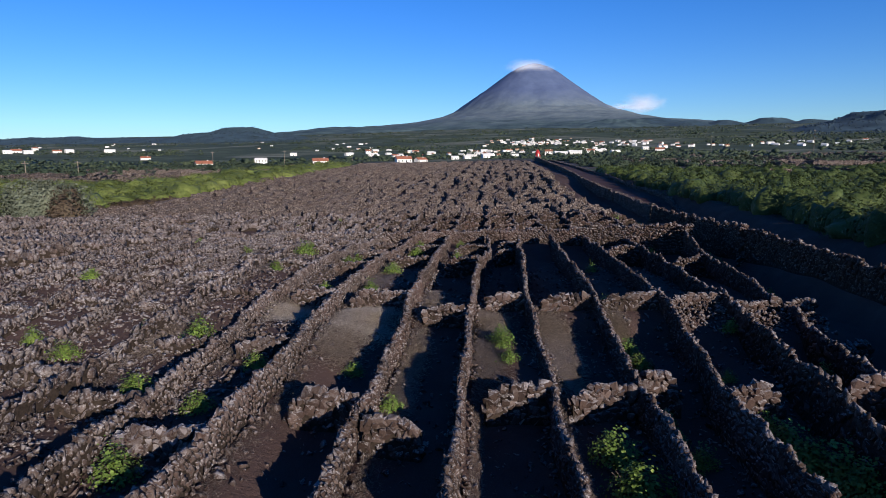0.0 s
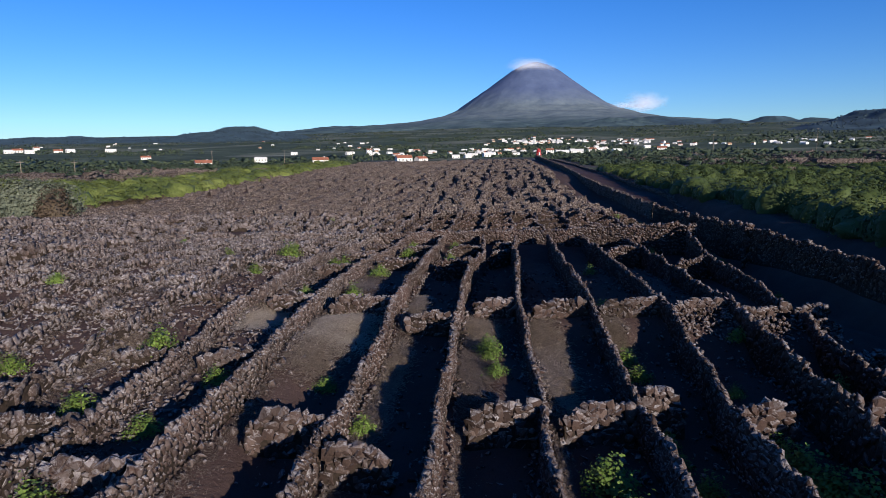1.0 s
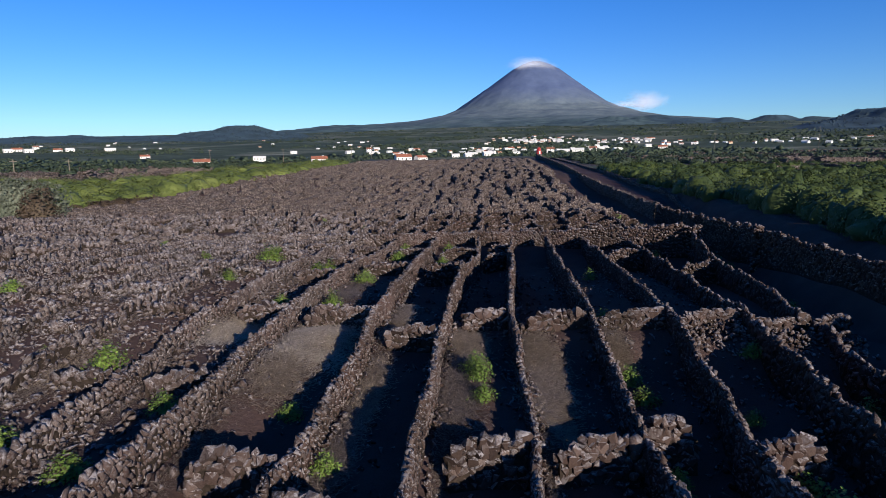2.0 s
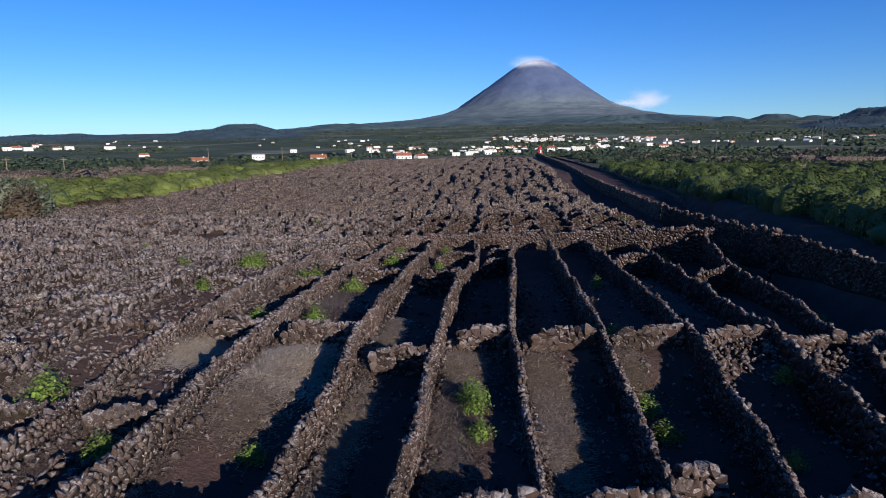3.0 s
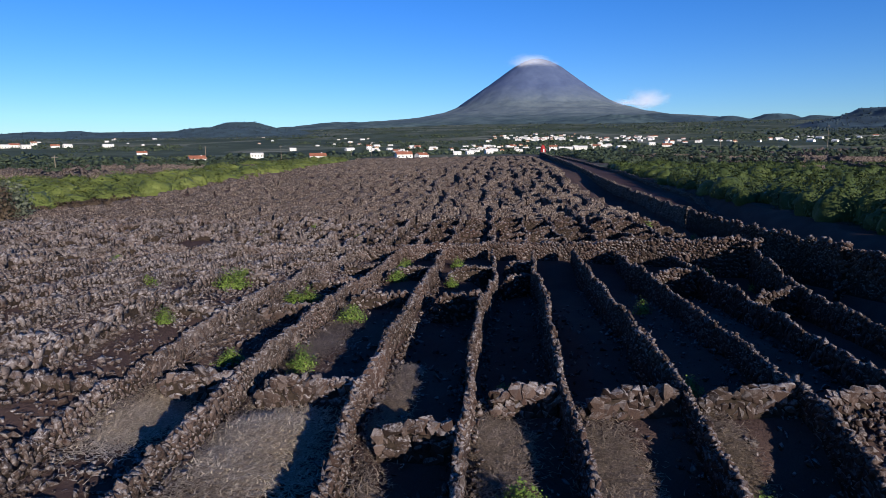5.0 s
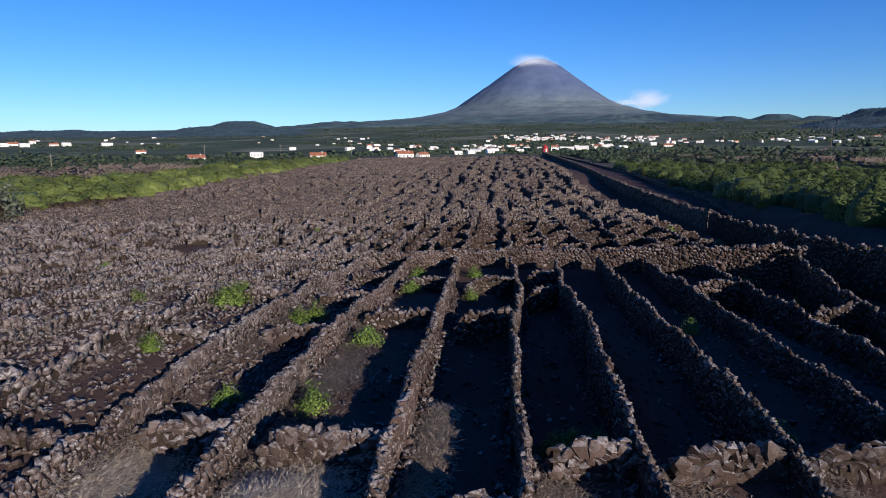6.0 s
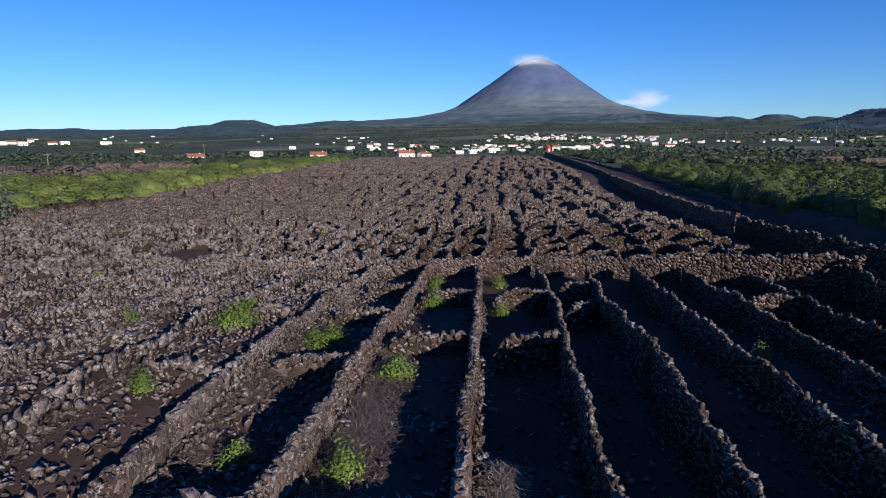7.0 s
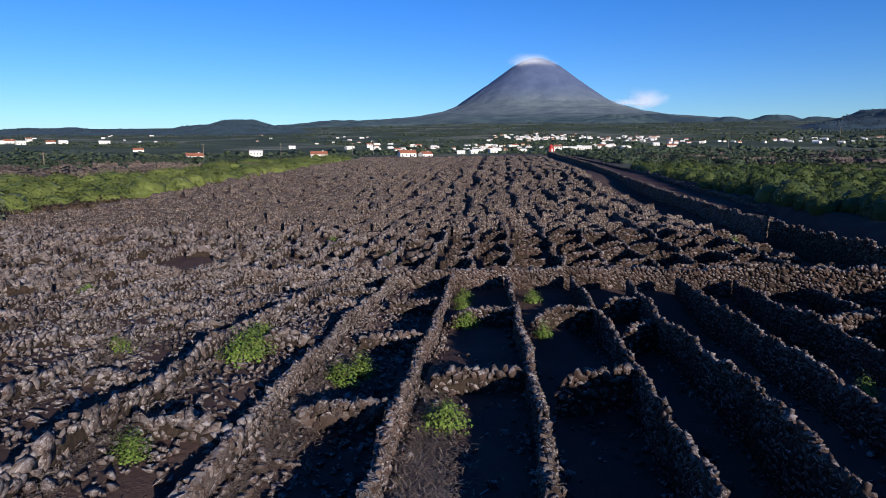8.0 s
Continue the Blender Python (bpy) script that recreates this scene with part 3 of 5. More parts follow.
# cross walls: cell, y at its left and right end, share of the cell left open at the left end (below zero: at the right end)
CROSS = [
    (0, 15.4, 15.5, 0.3), (0, 26.0, 26.1, 0.14), (0, 36.3, 36.5, 0.12), (0, 45.0, 45.2, 0.1),
    (1, 14.3, 14.1, -0.3), (1, 23.9, 24.0, 0.2), (1, 36.4, 36.8, 0.2), (1, 44.9, 46.0, 0.2),
    (2, 16.9, 17.3, 0.2), (2, 26.1, 26.1, 0.2), (2, 42.3, 44.0, 0.1), (2, 47.6, 47.8, 0.2),
    (3, 17.6, 17.9, 0.16), (3, 26.0, 26.1, 0.16),
    (4, 18.6, 18.9, -0.4), (4, 26.1, 26.3, 0.05),
    (5, 17.6, 17.8, -0.4), (5, 26.2, 26.6, 0.04), (5, 45.0, 45.0, 0.2),
    (6, 18.4, 18.8, 0.3), (6, 26.6, 27.4, 0.02), (6, 40.0, 40.5, 0.3), (-1, 13.0, 13.0, 0.1), (-1, 19.3, 19.5, 0.2), (-1, 26.4, 26.4, 0.15), (-1, 33.5, 33.8, 0.15), (-1, 40.5, 40.6, 0.2), (-1, 47.2, 47.2, 0.2),
]
rng_c = random.Random(5)
for k in range(-6, -1):
    y = 11.0 + rng_c.uniform(0, 4)
    while y < 52:
        CROSS.append((k, y, y + rng_c.uniform(-0.2, 0.3), rng_c.uniform(0.1, 0.25)))
        y += rng_c.uniform(4.2, 6.8)
for i, (k, ya, yb, gap) in enumerate(CROSS):
    xa, xb = float(line_x(k, ya)) + 0.22, float(line_x(k + 1, yb)) - 0.2
    ends = [(xa + max(gap, 0) * (xb - xa), ya + max(gap, 0) * (yb - ya)), (xb + min(gap, 0) * (xb - xa), yb + min(gap, 0) * (yb - ya))]
    if gap < 0:
        ends.reverse()
    middle = ((ends[0][0] + ends[1][0]) / 2, (ends[0][1] + ends[1][1]) / 2 + 0.05)
    stone_wall([ends[0], middle, ends[1]], cross_over(k, 0.08), 0.32, 0.21, 200 + i,
               "short cross wall of stacked lava stones between two vine plots", 90 if k >= -1 and ya < 34 else 0, SHAPES if k >= -1 and ya < 34 else MASS_SHAPES)
# walls at the edge by the shaded lane
stone_wall([(12.8, 27.4), (13.7, 27.7), (14.5, 27.9)], 0.85, 0.4, 0.17, 500, "broken end of a cross wall of lava stones")
stone_wall([(12.4, 22.8), (13.8, 23.9), (14.7, 24.2)], 0.75, 0.45, 0.18, 501, "low crumbling wall of lava stones by the lane")


def boundary_height(x, y):
    return np.interp(x, (-6, 2, 6, 8.4, 10.8, 13.5, 16.2), (-0.1, -0.02, 0.1, 0.42, 0.62, 0.82, 0.95)) - land(x, y)


stone_wall([(-6, 53.4), (0, 53.8), (3, 53.9), (6, 53.2), (10.8, 51.6), (14, 49.9), (16.2, 49.2)], boundary_height, 0.38, 0.18, 502, "taller boundary wall of lava stones across the plots")
stone_wall([(-24, 53.2), (-15, 53.4), (-6.2, 53.4)], 0.9, 0.4, 0.2, 503, "boundary wall of lava stones across the plots")
ys = np.arange(-4, 160, 2.0)
def road_wall_height(x, y):
    return np.maximum(np.interp(y, ROAD_Y, ROAD_TOP) - land(x, y), 0.7) + 0.06 * np.sin(2.3 * y)


stone_wall([(float(road_wall_x(y)), y) for y in ys if y <= 74], road_wall_height, 0.3, 0.18, 505, "high roadside wall of lava stones with a pale top", 0, ROUGH_SHAPES)
stone_wall([(float(road_wall_x(y)) + 6.0, y) for y in ys if 20 <= y <= 74], 0.5, 0.4, 0.3, 506, "low roadside wall below the scrub", 0, ROUGH_SHAPES)

# ---- walls seen from afar ----
def far_walls(name, label, runs, seed, step=0.55, rough=0.07, kind="stuff", slim=1.0):
    """Walls as ragged ridges, whose stones are in the grain."""
    rng = np.random.default_rng(seed)
    V, F, at = [], [], 0
    for path, h in runs:
        t, px, py, head, length = along(path, step)
        n = len(t)
        z = land(px, py)
        hh = (h(px, py) if callable(h) else h) * (1 + rng.normal(0, 0.09, n))
        ring = []
        for off, f in ((-0.34, -0.1), (-0.3, 0.5), (-0.2, 1.0), (0.2, 1.0), (0.3, 0.5), (0.34, -0.1)):
            o = slim * off + rng.normal(0, rough, n)
            ring.append(np.stack([px - o * np.sin(head) + rng.normal(0, rough, n), py + o * np.cos(head) + rng.normal(0, rough, n), z + hh * f + rng.normal(0, rough, n)], 1))
        V.append(np.concatenate(ring))
        i = np.arange(n - 1)
        for a in range(5):
            F.append(np.stack([at + a * n + i, at + a * n + i + 1, at + (a + 1) * n + i + 1, at + (a + 1) * n + i], 1))
        F.append(np.array([[at, at + n, at + 4 * n, at + 5 * n], [at + n, at + 2 * n, at + 3 * n, at + 4 * n]]))
        F.append(np.array([[at, at + n, at + 4 * n, at + 5 * n], [at + n, at + 2 * n, at + 3 * n, at + 4 * n]]) + n - 1)
        at += 6 * n
    ob = new(name, mesh(name, np.concatenate(V), np.concatenate(F), STONE_FAR))
    return tagged(ob, label, "stone wall" if kind != "stuff" else "stone walls", "vineyard walls" if kind != "stuff" else "", kind)



rng_b = random.Random(15)
for k in range(-6, 7):
    for y in (-11.5, -4.8, 3.4):
        y += rng_b.uniform(-2.2, 2.2)
        xa, xb = LINES[k][0][1] + 0.2, LINES[k + 1][0][1] - 0.2
        LATER.append(([(xa + rng_b.uniform(0.2, 0.6), y), (xb, y + rng_b.uniform(-0.2, 0.3))], 0.78, 2000 + 10 * k + int(y)))
for path, h, seed in LATER:
    far_walls("dry_stone_wall", "long dry wall of dark lava stones with pale lichen" if len(path) > 2 else "short cross wall of stacked lava stones between two vine plots", [(path, h)], seed, 0.25, 0.025, "structure", 0.5)

# ---- the plots behind the boundary wall ----
rng_m = random.Random(11)


def field_left(y):
    return float(np.interp(y, (10, 70, 76, 82, 88, 107, 121, 149, 205, 290), (-76, -66, -60, -52.5, -50, -49.5, -48.5, -45, -47, -56)))


def field_right(y):
    return float(np.interp(y, (54, 80, 115, 150, 290), (14.2, 14.6, 16.0, 15.5, 20.5)))


x = -74.0
serial = 600
while x < 15:
    y0 = max(10.0, -0.8 * x) if x < -24 else 54.4
    drift = rng_m.uniform(0.0, 0.05)
    ys = [y for y in np.arange(y0, 88.1, 1.5) if field_left(y) + 1 < x + drift * (y - 54) < field_right(y)]
    if len(ys) > 3:
        path = [(x + drift * (y - 54) + 0.22 * math.sin(0.8 * y + x) + 0.12 * math.sin(2.1 * y + 2 * x), y) for y in ys]
        front = [p for p in path if p[1] < 72.5]
        back = [p for p in path if p[1] > 71]
        if abs(x + 22.4) < 1.4:          # an empty plot of bare brown earth
            front = [p for p in front if p[1] > 61.5]
        if len(front) > 2:
            stone_wall(front, 0.82 if x > -9 else 0.52, 0.25, 0.19 if x > -9 else 0.31, serial, "long dry wall of dark lava stones with pale lichen", 0, ROUGH_SHAPES)
        if len(back) > 2:
            far_walls("dry_stone_wall", "long dry wall of dark lava stones with pale lichen", [(back, 0.7)], serial, 0.2, 0.022, "structure")
        y = ys[0] + rng_m.uniform(1, 4)
        while y < ys[-1] - 1:
            xx = x + drift * (y - 54)
            g = rng_m.uniform(0.35, 0.75)
            yb = y + rng_m.uniform(-0.2, 0.3)
            path = [(xx + 0.2 + g, y), (xx + 2.5, yb)] if rng_m.random() < 0.7 else [(xx + 0.2, y), (xx + 2.5 - g, yb)]
            if abs(xx + 22.8) < 2.6 and 55.5 < y < 60.5:
                pass
            elif y < 72:
                stone_wall(path, 0.85 if x > -9 else 0.6, 0.28, 0.19 if x > -9 else 0.31, serial + 1, "short cross wall of stacked lava stones between two vine plots", 0, ROUGH_SHAPES)
            else:
                far_walls("dry_stone_wall", "short cross wall of stacked lava stones between two vine plots", [(path, 0.8)], serial + 1, 0.2, 0.022, "structure")
            y += rng_m.uniform(2.9, 5.0)
            serial += 1
    x += rng_m.uniform(2.4, 2.8)
    serial += 2


runs = []
x = -72.0
while x < 21:
    d = rng_m.uniform(0.01, 0.04)
    ys = [y for y in np.arange(88.5, 288, 3.0) if field_left(y) < x + d * (y - 88) < field_right(y)]
    if len(ys) > 2:
        a = 0
        while a < len(ys) - 2:
            n = rng_m.randint(3, 9)
            if len(ys[a:a + n]) > 1:
                runs.append(([(x + d * (y - 88) + 0.6 * math.sin(0.21 * y + x) + 0.3 * math.sin(0.5 * y + x) + rng_m.uniform(-0.15, 0.15), y) for y in ys[a:a + n]], rng_m.uniform(0.5, 0.8) * (1.0 if x < -10 else 1.3)))
            a += n
        y = ys[0]
        while y < ys[-1]:
            xx = x + d * (y - 88)
            left = rng_m.random() < 0.5
            runs.append(([(xx + (rng_m.uniform(0.4, 0.9) if left else 0.0), y), (xx + (2.6 if left else rng_m.uniform(1.8, 2.2)), y + rng_m.uniform(-0.5, 0.5))], rng_m.uniform(0.65, 0.9)))
            y += rng_m.uniform(2.8, 5.4)
    x += rng_m.uniform(2.4, 2.9)
far_walls("vineyard_walls", "countless dark lava-stone walls of far vine plots", runs, 4)
runs = [([(float(road_wall_x(y)) + dx, y) for y in np.arange(74, 318, 3.0)], h) for dx, h in ((0, road_wall_height), (6.4, 0.5))]
far_walls("road_walls", "two far roadside walls of lava stones", runs, 6)
runs = []
for _ in range(130):
    cx, cy = rng_m.uniform(60, 230), rng_m.uniform(135, 290)
    if rng_m.random() < 0.3:
        cx, cy = rng_m.uniform(-190, -75), rng_m.uniform(120, 175)
    a = rng_m.choice((0.1, 1.67)) + rng_m.uniform(-0.2, 0.2)
    l = rng_m.uniform(6, 22)
    runs.append(([(cx, cy), (cx + l * math.cos(a), cy + l * math.sin(a))], rng_m.uniform(0.9, 1.5)))
far_walls("field_walls", "scattered old lava-stone walls among far scrub", runs, 8)

# ---- the lane ----
def lane():
    ys = np.concatenate([np.arange(-4, 160, 2.0), np.arange(160, 322, 6.0)])
    cols = np.linspace(0.5, 5.1, 7)
    verts = [(float(road_wall_x(y)) + c, y, ground_at(float(road_wall_x(y)) + c, y) + 0.06 - 0.004 * (c - 2.8) ** 2) for y in ys for c in cols]
    n = len(cols)
    faces = [(j * n + i, j * n + i + 1, (j + 1) * n + i + 1, (j + 1) * n + i) for j in range(len(ys) - 1) for i in range(n - 1)]
    return tagged(new("road", mesh("road", verts, faces, CINDER, True)), "red cinder lane between two lava-stone walls", "road", kind="structure")


lane()


# ---- plants ----
def leaf_mesh(name, centres, normals, size, rng, material, loose=0.42):
    """Leaves as small bent blades, all in one mesh."""
    n = len(centres)
    nrm = normals + rng.normal(0, loose, (n, 3))
    nrm /= np.linalg.norm(nrm, axis=1)[:, None]
    side = np.cross(nrm, rng.normal(0, 1, (n, 3)))
    side /= np.linalg.norm(side, axis=1)[:, None] + 1e-9
    up = np.cross(nrm, side)
    s = size * rng.lognormal(0, 0.3, n)[:, None]
    a, b = centres - side * s * 0.5, centres + side * s * 0.5
    c, d = centres + up * s * 0.62 + nrm * s * 0.15, centres - up * s * 0.5
    v = np.stack([a, d, b, c], 1).reshape(-1, 3)
    f = (np.arange(n) * 4)[:, None] + np.array([[0, 1, 2, 3]])
    return mesh(name, v, f, material)


def tuft_mesh(name, centres, normals, size, rng, material, loose):
    """Sprays of fine foliage that lie over one another and point up."""
    n = len(centres)
    nrm = normals + rng.normal(0, loose, (n, 3))
    nrm /= np.linalg.norm(nrm, axis=1)[:, None]
    way = np.array([0, 0, 1.0]) + rng.normal(0, 1.1, (n, 3))
    way -= nrm * np.sum(way * nrm, 1)[:, None]
    way /= np.linalg.norm(way, axis=1)[:, None] + 1e-9
    side = np.cross(nrm, way)
    s = size * rng.lognormal(0, 0.3, n)[:, None]
    v = np.stack([centres + side * s * 0.5, centres - side * s * 0.5, centres + way * s * 1.15 + nrm * s * 0.12], 1).reshape(-1, 3)
    me = mesh(name, v, np.arange(3 * n).reshape(-1, 3), material, True)
    soft = np.repeat(normals + rng.normal(0, 0.16, (n, 3)), 3, axis=0)
    soft /= np.linalg.norm(soft, axis=1)[:, None]
    me.normals_split_custom_set_from_vertices(soft.tolist())
    return me


def crown_points(rng, n, rx, ry, rz, lumps, base=0.0):
    """Points and outward ways on a lumpy dome."""
    d = rng.normal(0, 1, (n, 3))
    d[:, 2] = np.abs(d[:, 2]) - 0.12
    d /= np.linalg.norm(d, axis=1)[:, None]
    bump = np.ones(n)
    for _ in range(lumps):
        c = rng.normal(0, 1, 3)
        c[2] = abs(c[2])
        c /= np.linalg.norm(c)
        bump += rng.uniform(0.1, 0.32) * np.exp(-(1 - d @ c) * rng.uniform(9, 22))
    r = bump * rng.uniform(0.7, 1.0, n) * 0.9
    return d * r[:, None] * np.array([rx, ry, rz]) + np.array([0, 0, base]), d


def inner_dome(name, rx, ry, rz, base, material):
    bm = bmesh.new()
    bmesh.ops.create_icosphere(bm, subdivisions=2, radius=0.64)
    for v in bm.verts:
        k = 1 + 0.16 * noise.noise(v.co * 3.1)
        v.co = Vector((v.co.x * rx * k, v.co.y * ry * k, max(v.co.z, -0.1) * rz * k + base))
    me = bpy.data.meshes.new(name)
    bm.to_mesh(me)
    bm.free()
    me.materials.append(material)
    return me


def limbs(name, rng, height, count, spread, thick):
    """Tapered stems that fork from the foot."""
    bm = bmesh.new()
    for _ in range(count):
        a, lean = rng.uniform(0, 6.28), rng.uniform(0.2, 1.0) * spread
        top = Vector((math.cos(a) * lean, math.sin(a) * lean, height * rng.uniform(0.7, 1.0)))
        mid = top * 0.5 + Vector((rng.normal(0, 0.1) * spread, rng.normal(0, 0.1) * spread, 0))
        rings = []
        for p, r in ((Vector((0, 0, -0.15)), thick), (mid, thick * 0.65), (top, thick * 0.25)):
            rings.append([bm.verts.new(p + Vector((math.cos(t) * r, math.sin(t) * r, 0))) for t in np.arange(5) * 1.2566])
        for lo, hi in zip(rings, rings[1:]):
            for i in range(5):
                bm.faces.new((lo[i], lo[(i + 1) % 5], hi[(i + 1) % 5], hi[i]))
    me = bpy.data.meshes.new(name)
    bm.to_mesh(me)
    bm.free()
    me.materials.append(BARK)
    return me


def bush(name, seed, rx, ry, rz, leaves, size, material, label, category="bush", group=""):
    rng = np.random.default_rng(seed)
    root = new(name, None)
    c, d = crown_points(rng, leaves, rx, ry, rz, 9, rz * 0.12)
    part("trunk", limbs("trunk", rng, rz * 0.8, 5, rx * 0.6, 0.09 * rz ** 0.5), None, root)
    crown = part("crown", leaf_mesh("crown", c, d, size, rng, material), None, root)
    part("inner_foliage", inner_dome("inner_foliage", rx, ry, rz, rz * 0.12, material), None, crown)
    return tagged(root, label, category, group)


def vine(seed, leaves, wide, tall):
    """A low grapevine: twisted stem, canes and lobed leaves."""
    rng = np.random.default_rng(seed)
    root = new("grapevine", None)
    part("stem", limbs("stem", rng, tall * 0.8, 4, wide * 0.6, 0.025), None, root)
    c, d = crown_points(rng, leaves, wide, wide, tall, 6, 0.08)
    c[:, :2] *= rng.uniform(0.25, 1.1, leaves)[:, None]
    c[:, 2] *= rng.uniform(0.5, 1.15, leaves)
    part("leaves", leaf_mesh("leaves", c, d + np.array([0.3, -0.2, 0.6]), 0.052, rng, VINE_LEAF), None, root)
    return tagged(root, "young green grapevine growing between lava-stone walls", "grapevine", "vines in the plots")


VINES = [
    (-9.8, 20.6, 1.25), (-9.6, 16.1, 1.0), (-7.7, 12.0, 1.1), (-7.5, 15.4, 0.8), (-7.0, 18.4, 0.8), (-4.1, 19.3, 0.65), (-2.5, 16.6, 0.65), (0.65, 22.2, 0.85), (0.75, 21.6, 0.8), (0.9, 20.4, 0.7),
    (5.45, 23.3, 0.8), (5.6, 22.0, 0.8), (3.4, 15.5, 1.25), (3.6, 13.9, 1.45), (12.0, 22.1, 0.8), (8.2, 20.7, 0.6), (5.4, 18.0, 0.7), (5.4, 17.0, 0.7), (5.7, 15.8, 0.8),
    (8.0, 17.4, 1.2), (8.2, 16.5, 1.45), (8.5, 15.8, 1.45), (8.8, 15.1, 1.45), (9.1, 14.6, 1.45), (1.1, 12.7, 0.6), (-18.3, 28.0, 0.8), (-15.7, 20.4, 0.8), (-13.5, 18.9, 0.9), (-11.9, 21.0, 0.6),
]
VINES_BEYOND = [
    (-4.9, 34.0, 1.0), (-5.2, 28.4, 0.85), (-10.9, 38.7, 0.8), (-10.4, 30.8, 0.75), (15.3, 47.0, 1.1), (16.3, 46.8, 1.2), (16.9, 45.9, 1.0), (16.0, 44.6, 0.9), (5.6, 28.6, 0.8), (6.7, 38.2, 0.8), (14.7, 32.5, 0.8), (9.8, 24.8, 0.7),
    (-14.3, 36.8, 0.8), (-10.6, 36.3, 1.1), (-10.6, 37.4, 1.2), (-10.7, 38.5, 1.0), (-8.0, 36.8, 1.0), (-7.6, 37.8, 1.0), (-5.0, 50.7, 1.0), (-1.7, 50.4, 0.9), (-4.7, 44.8, 1.0), (-1.8, 44.2, 0.8), (-18.4, 61.8, 0.9),
    (-10.2, 61.1, 0.9), (-21.9, 47.3, 0.8), (13.0, 48.9, 0.9), (-15.6, 68.0, 0.9), (18.2, 67.6, 1.2), (17.6, 72.0, 1.2), (14.3, 67.5, 1.2), (0.5, 28.2, 0.8), (0.9, 28.4, 0.7), (-7.4, 28.8, 0.75), (-5.0, 48.7, 0.8), (1.5, 28.7, 0.6), (10.6, 29.2, 0.7),
]
kinds = [vine(40 + k, 1100, 0.66, 0.8) for k in range(4)]
rng_v = random.Random(3)
for i, (vx, vy, vs) in enumerate(VINES + VINES_BEYOND):
    m = pose(vx, vy, ground_at(vx, vy), 0, 0, rng_v.uniform(0, 360))
    ob = kinds[i] if i < 4 else copy_thing(kinds[i % 4], m)
    ob.matrix_basis = m @ Matrix.Diagonal((vs * 1.1, vs * 0.9, vs * 0.85, 1))


def grass_patch(cx, cy, wx, wy, n, seed, material, label):
    rng = np.random.default_rng(seed)
    px, py = cx + rng.normal(0, wx * 0.42, n), cy + rng.normal(0, wy * 0.42, n)
    c = np.stack([px, py, land(px, py) + rng.uniform(0.03, 0.11, n)], 1)
    a, l = rng.uniform(0, 6.28, n), rng.uniform(0.1, 0.26, n)
    way = np.stack([np.cos(a) * l, np.sin(a) * l, rng.uniform(-0.03, 0.07, n)], 1)
    w = np.stack([-np.sin(a), np.cos(a), np.zeros(n)], 1) * 0.015
    v = np.stack([c - w, c + w, c + way], 1).reshape(-1, 3)
    f = (np.arange(n) * 3)[:, None] + np.array([[0, 1, 2]])
    mv, mf = [], []
    rings, spokes = 9, 28
    for i in range(rings):
        for j in range(spokes):
            t = j * 2 * math.pi / spokes
            k = i / (rings - 1) * (1 + 0.5 * noise.noise(Vector((math.cos(t) * 1.8, math.sin(t) * 1.8, seed))))
            x, y = cx + 0.62 * wx * k * math.cos(t), cy + 0.62 * wy * k * math.sin(t)
            lift = (0.05 + 0.05 * noise.noise(Vector((x * 3, y * 3, 1)))) * (1 - (i / (rings - 1)) ** 2) - (0.04 if i == rings - 1 else 0)
            mv.append((x, y, ground_at(x, y) + 0.015 + lift))
    for i in range(rings - 1):
        for j in range(spokes):
            q = (j + 1) % spokes
            mf.append((i * spokes + j, (i + 1) * spokes + j, (i + 1) * spokes + q, i * spokes + q))
    ob = new("dry_grass", mesh("dry_grass", v, f, material))
    if material == DRY_GRASS:
        part("straw_mat", mesh("straw_mat", mv, mf, STRAW, True), None, ob, "matted dead straw")
    return tagged(ob, label, "dry grass", kind="stuff")


# middle, size, blades, material
PATCHES = [
    (-4.75, 23.9, 1.5, 2.6, 15000, "straw"), (-4.9, 21.0, 1.0, 2.0, 5000, "tan"), (-7.95, 25.0, 1.0, 2.4, 8000, "straw"),
    (2.75, 23.9, 0.8, 2.0, 9000, "tan"), (2.75, 20.8, 0.8, 2.4, 7000, "tan"), (0.3, 24.4, 0.8, 1.6, 7000, "tan"), (0.2, 20.4, 0.8, 2.6, 5000, "brown"),
    (5.4, 24.6, 0.6, 1.4, 3200, "tan"), (-5.4, 33.2, 0.9, 2.4, 2200, "brown"), (-8.4, 33.0, 0.9, 2.4, 1800, "brown"), (-2.2, 27.0, 0.45, 2.6, 4500, "tan"),
    (-2.3, 21.0, 0.5, 2.4, 4500, "tan"), (-2.4, 17.0, 0.5, 2.6, 2500, "brown"), (-11.0, 20.5, 1.0, 2.5, 2500, "tan"), (-5.2, 30.5, 0.8, 3.0, 4500, "brown"), (-13.0, 27.0, 1.2, 3.0, 1500, "brown"),
]
for i, (gx, gy, wx, wy, n, look_of) in enumerate(PATCHES):
    grass_patch(gx, gy, wx, wy, n, 70 + i, {"straw": DRY_GRASS, "tan": TAN_GRASS, "brown": BROWN_GRASS}[look_of],
                {"straw": "pale dry straw lying in a vine plot", "tan": "tan withered grass lying in a vine plot", "brown": "brown withered weeds lying in a vine plot"}[look_of])


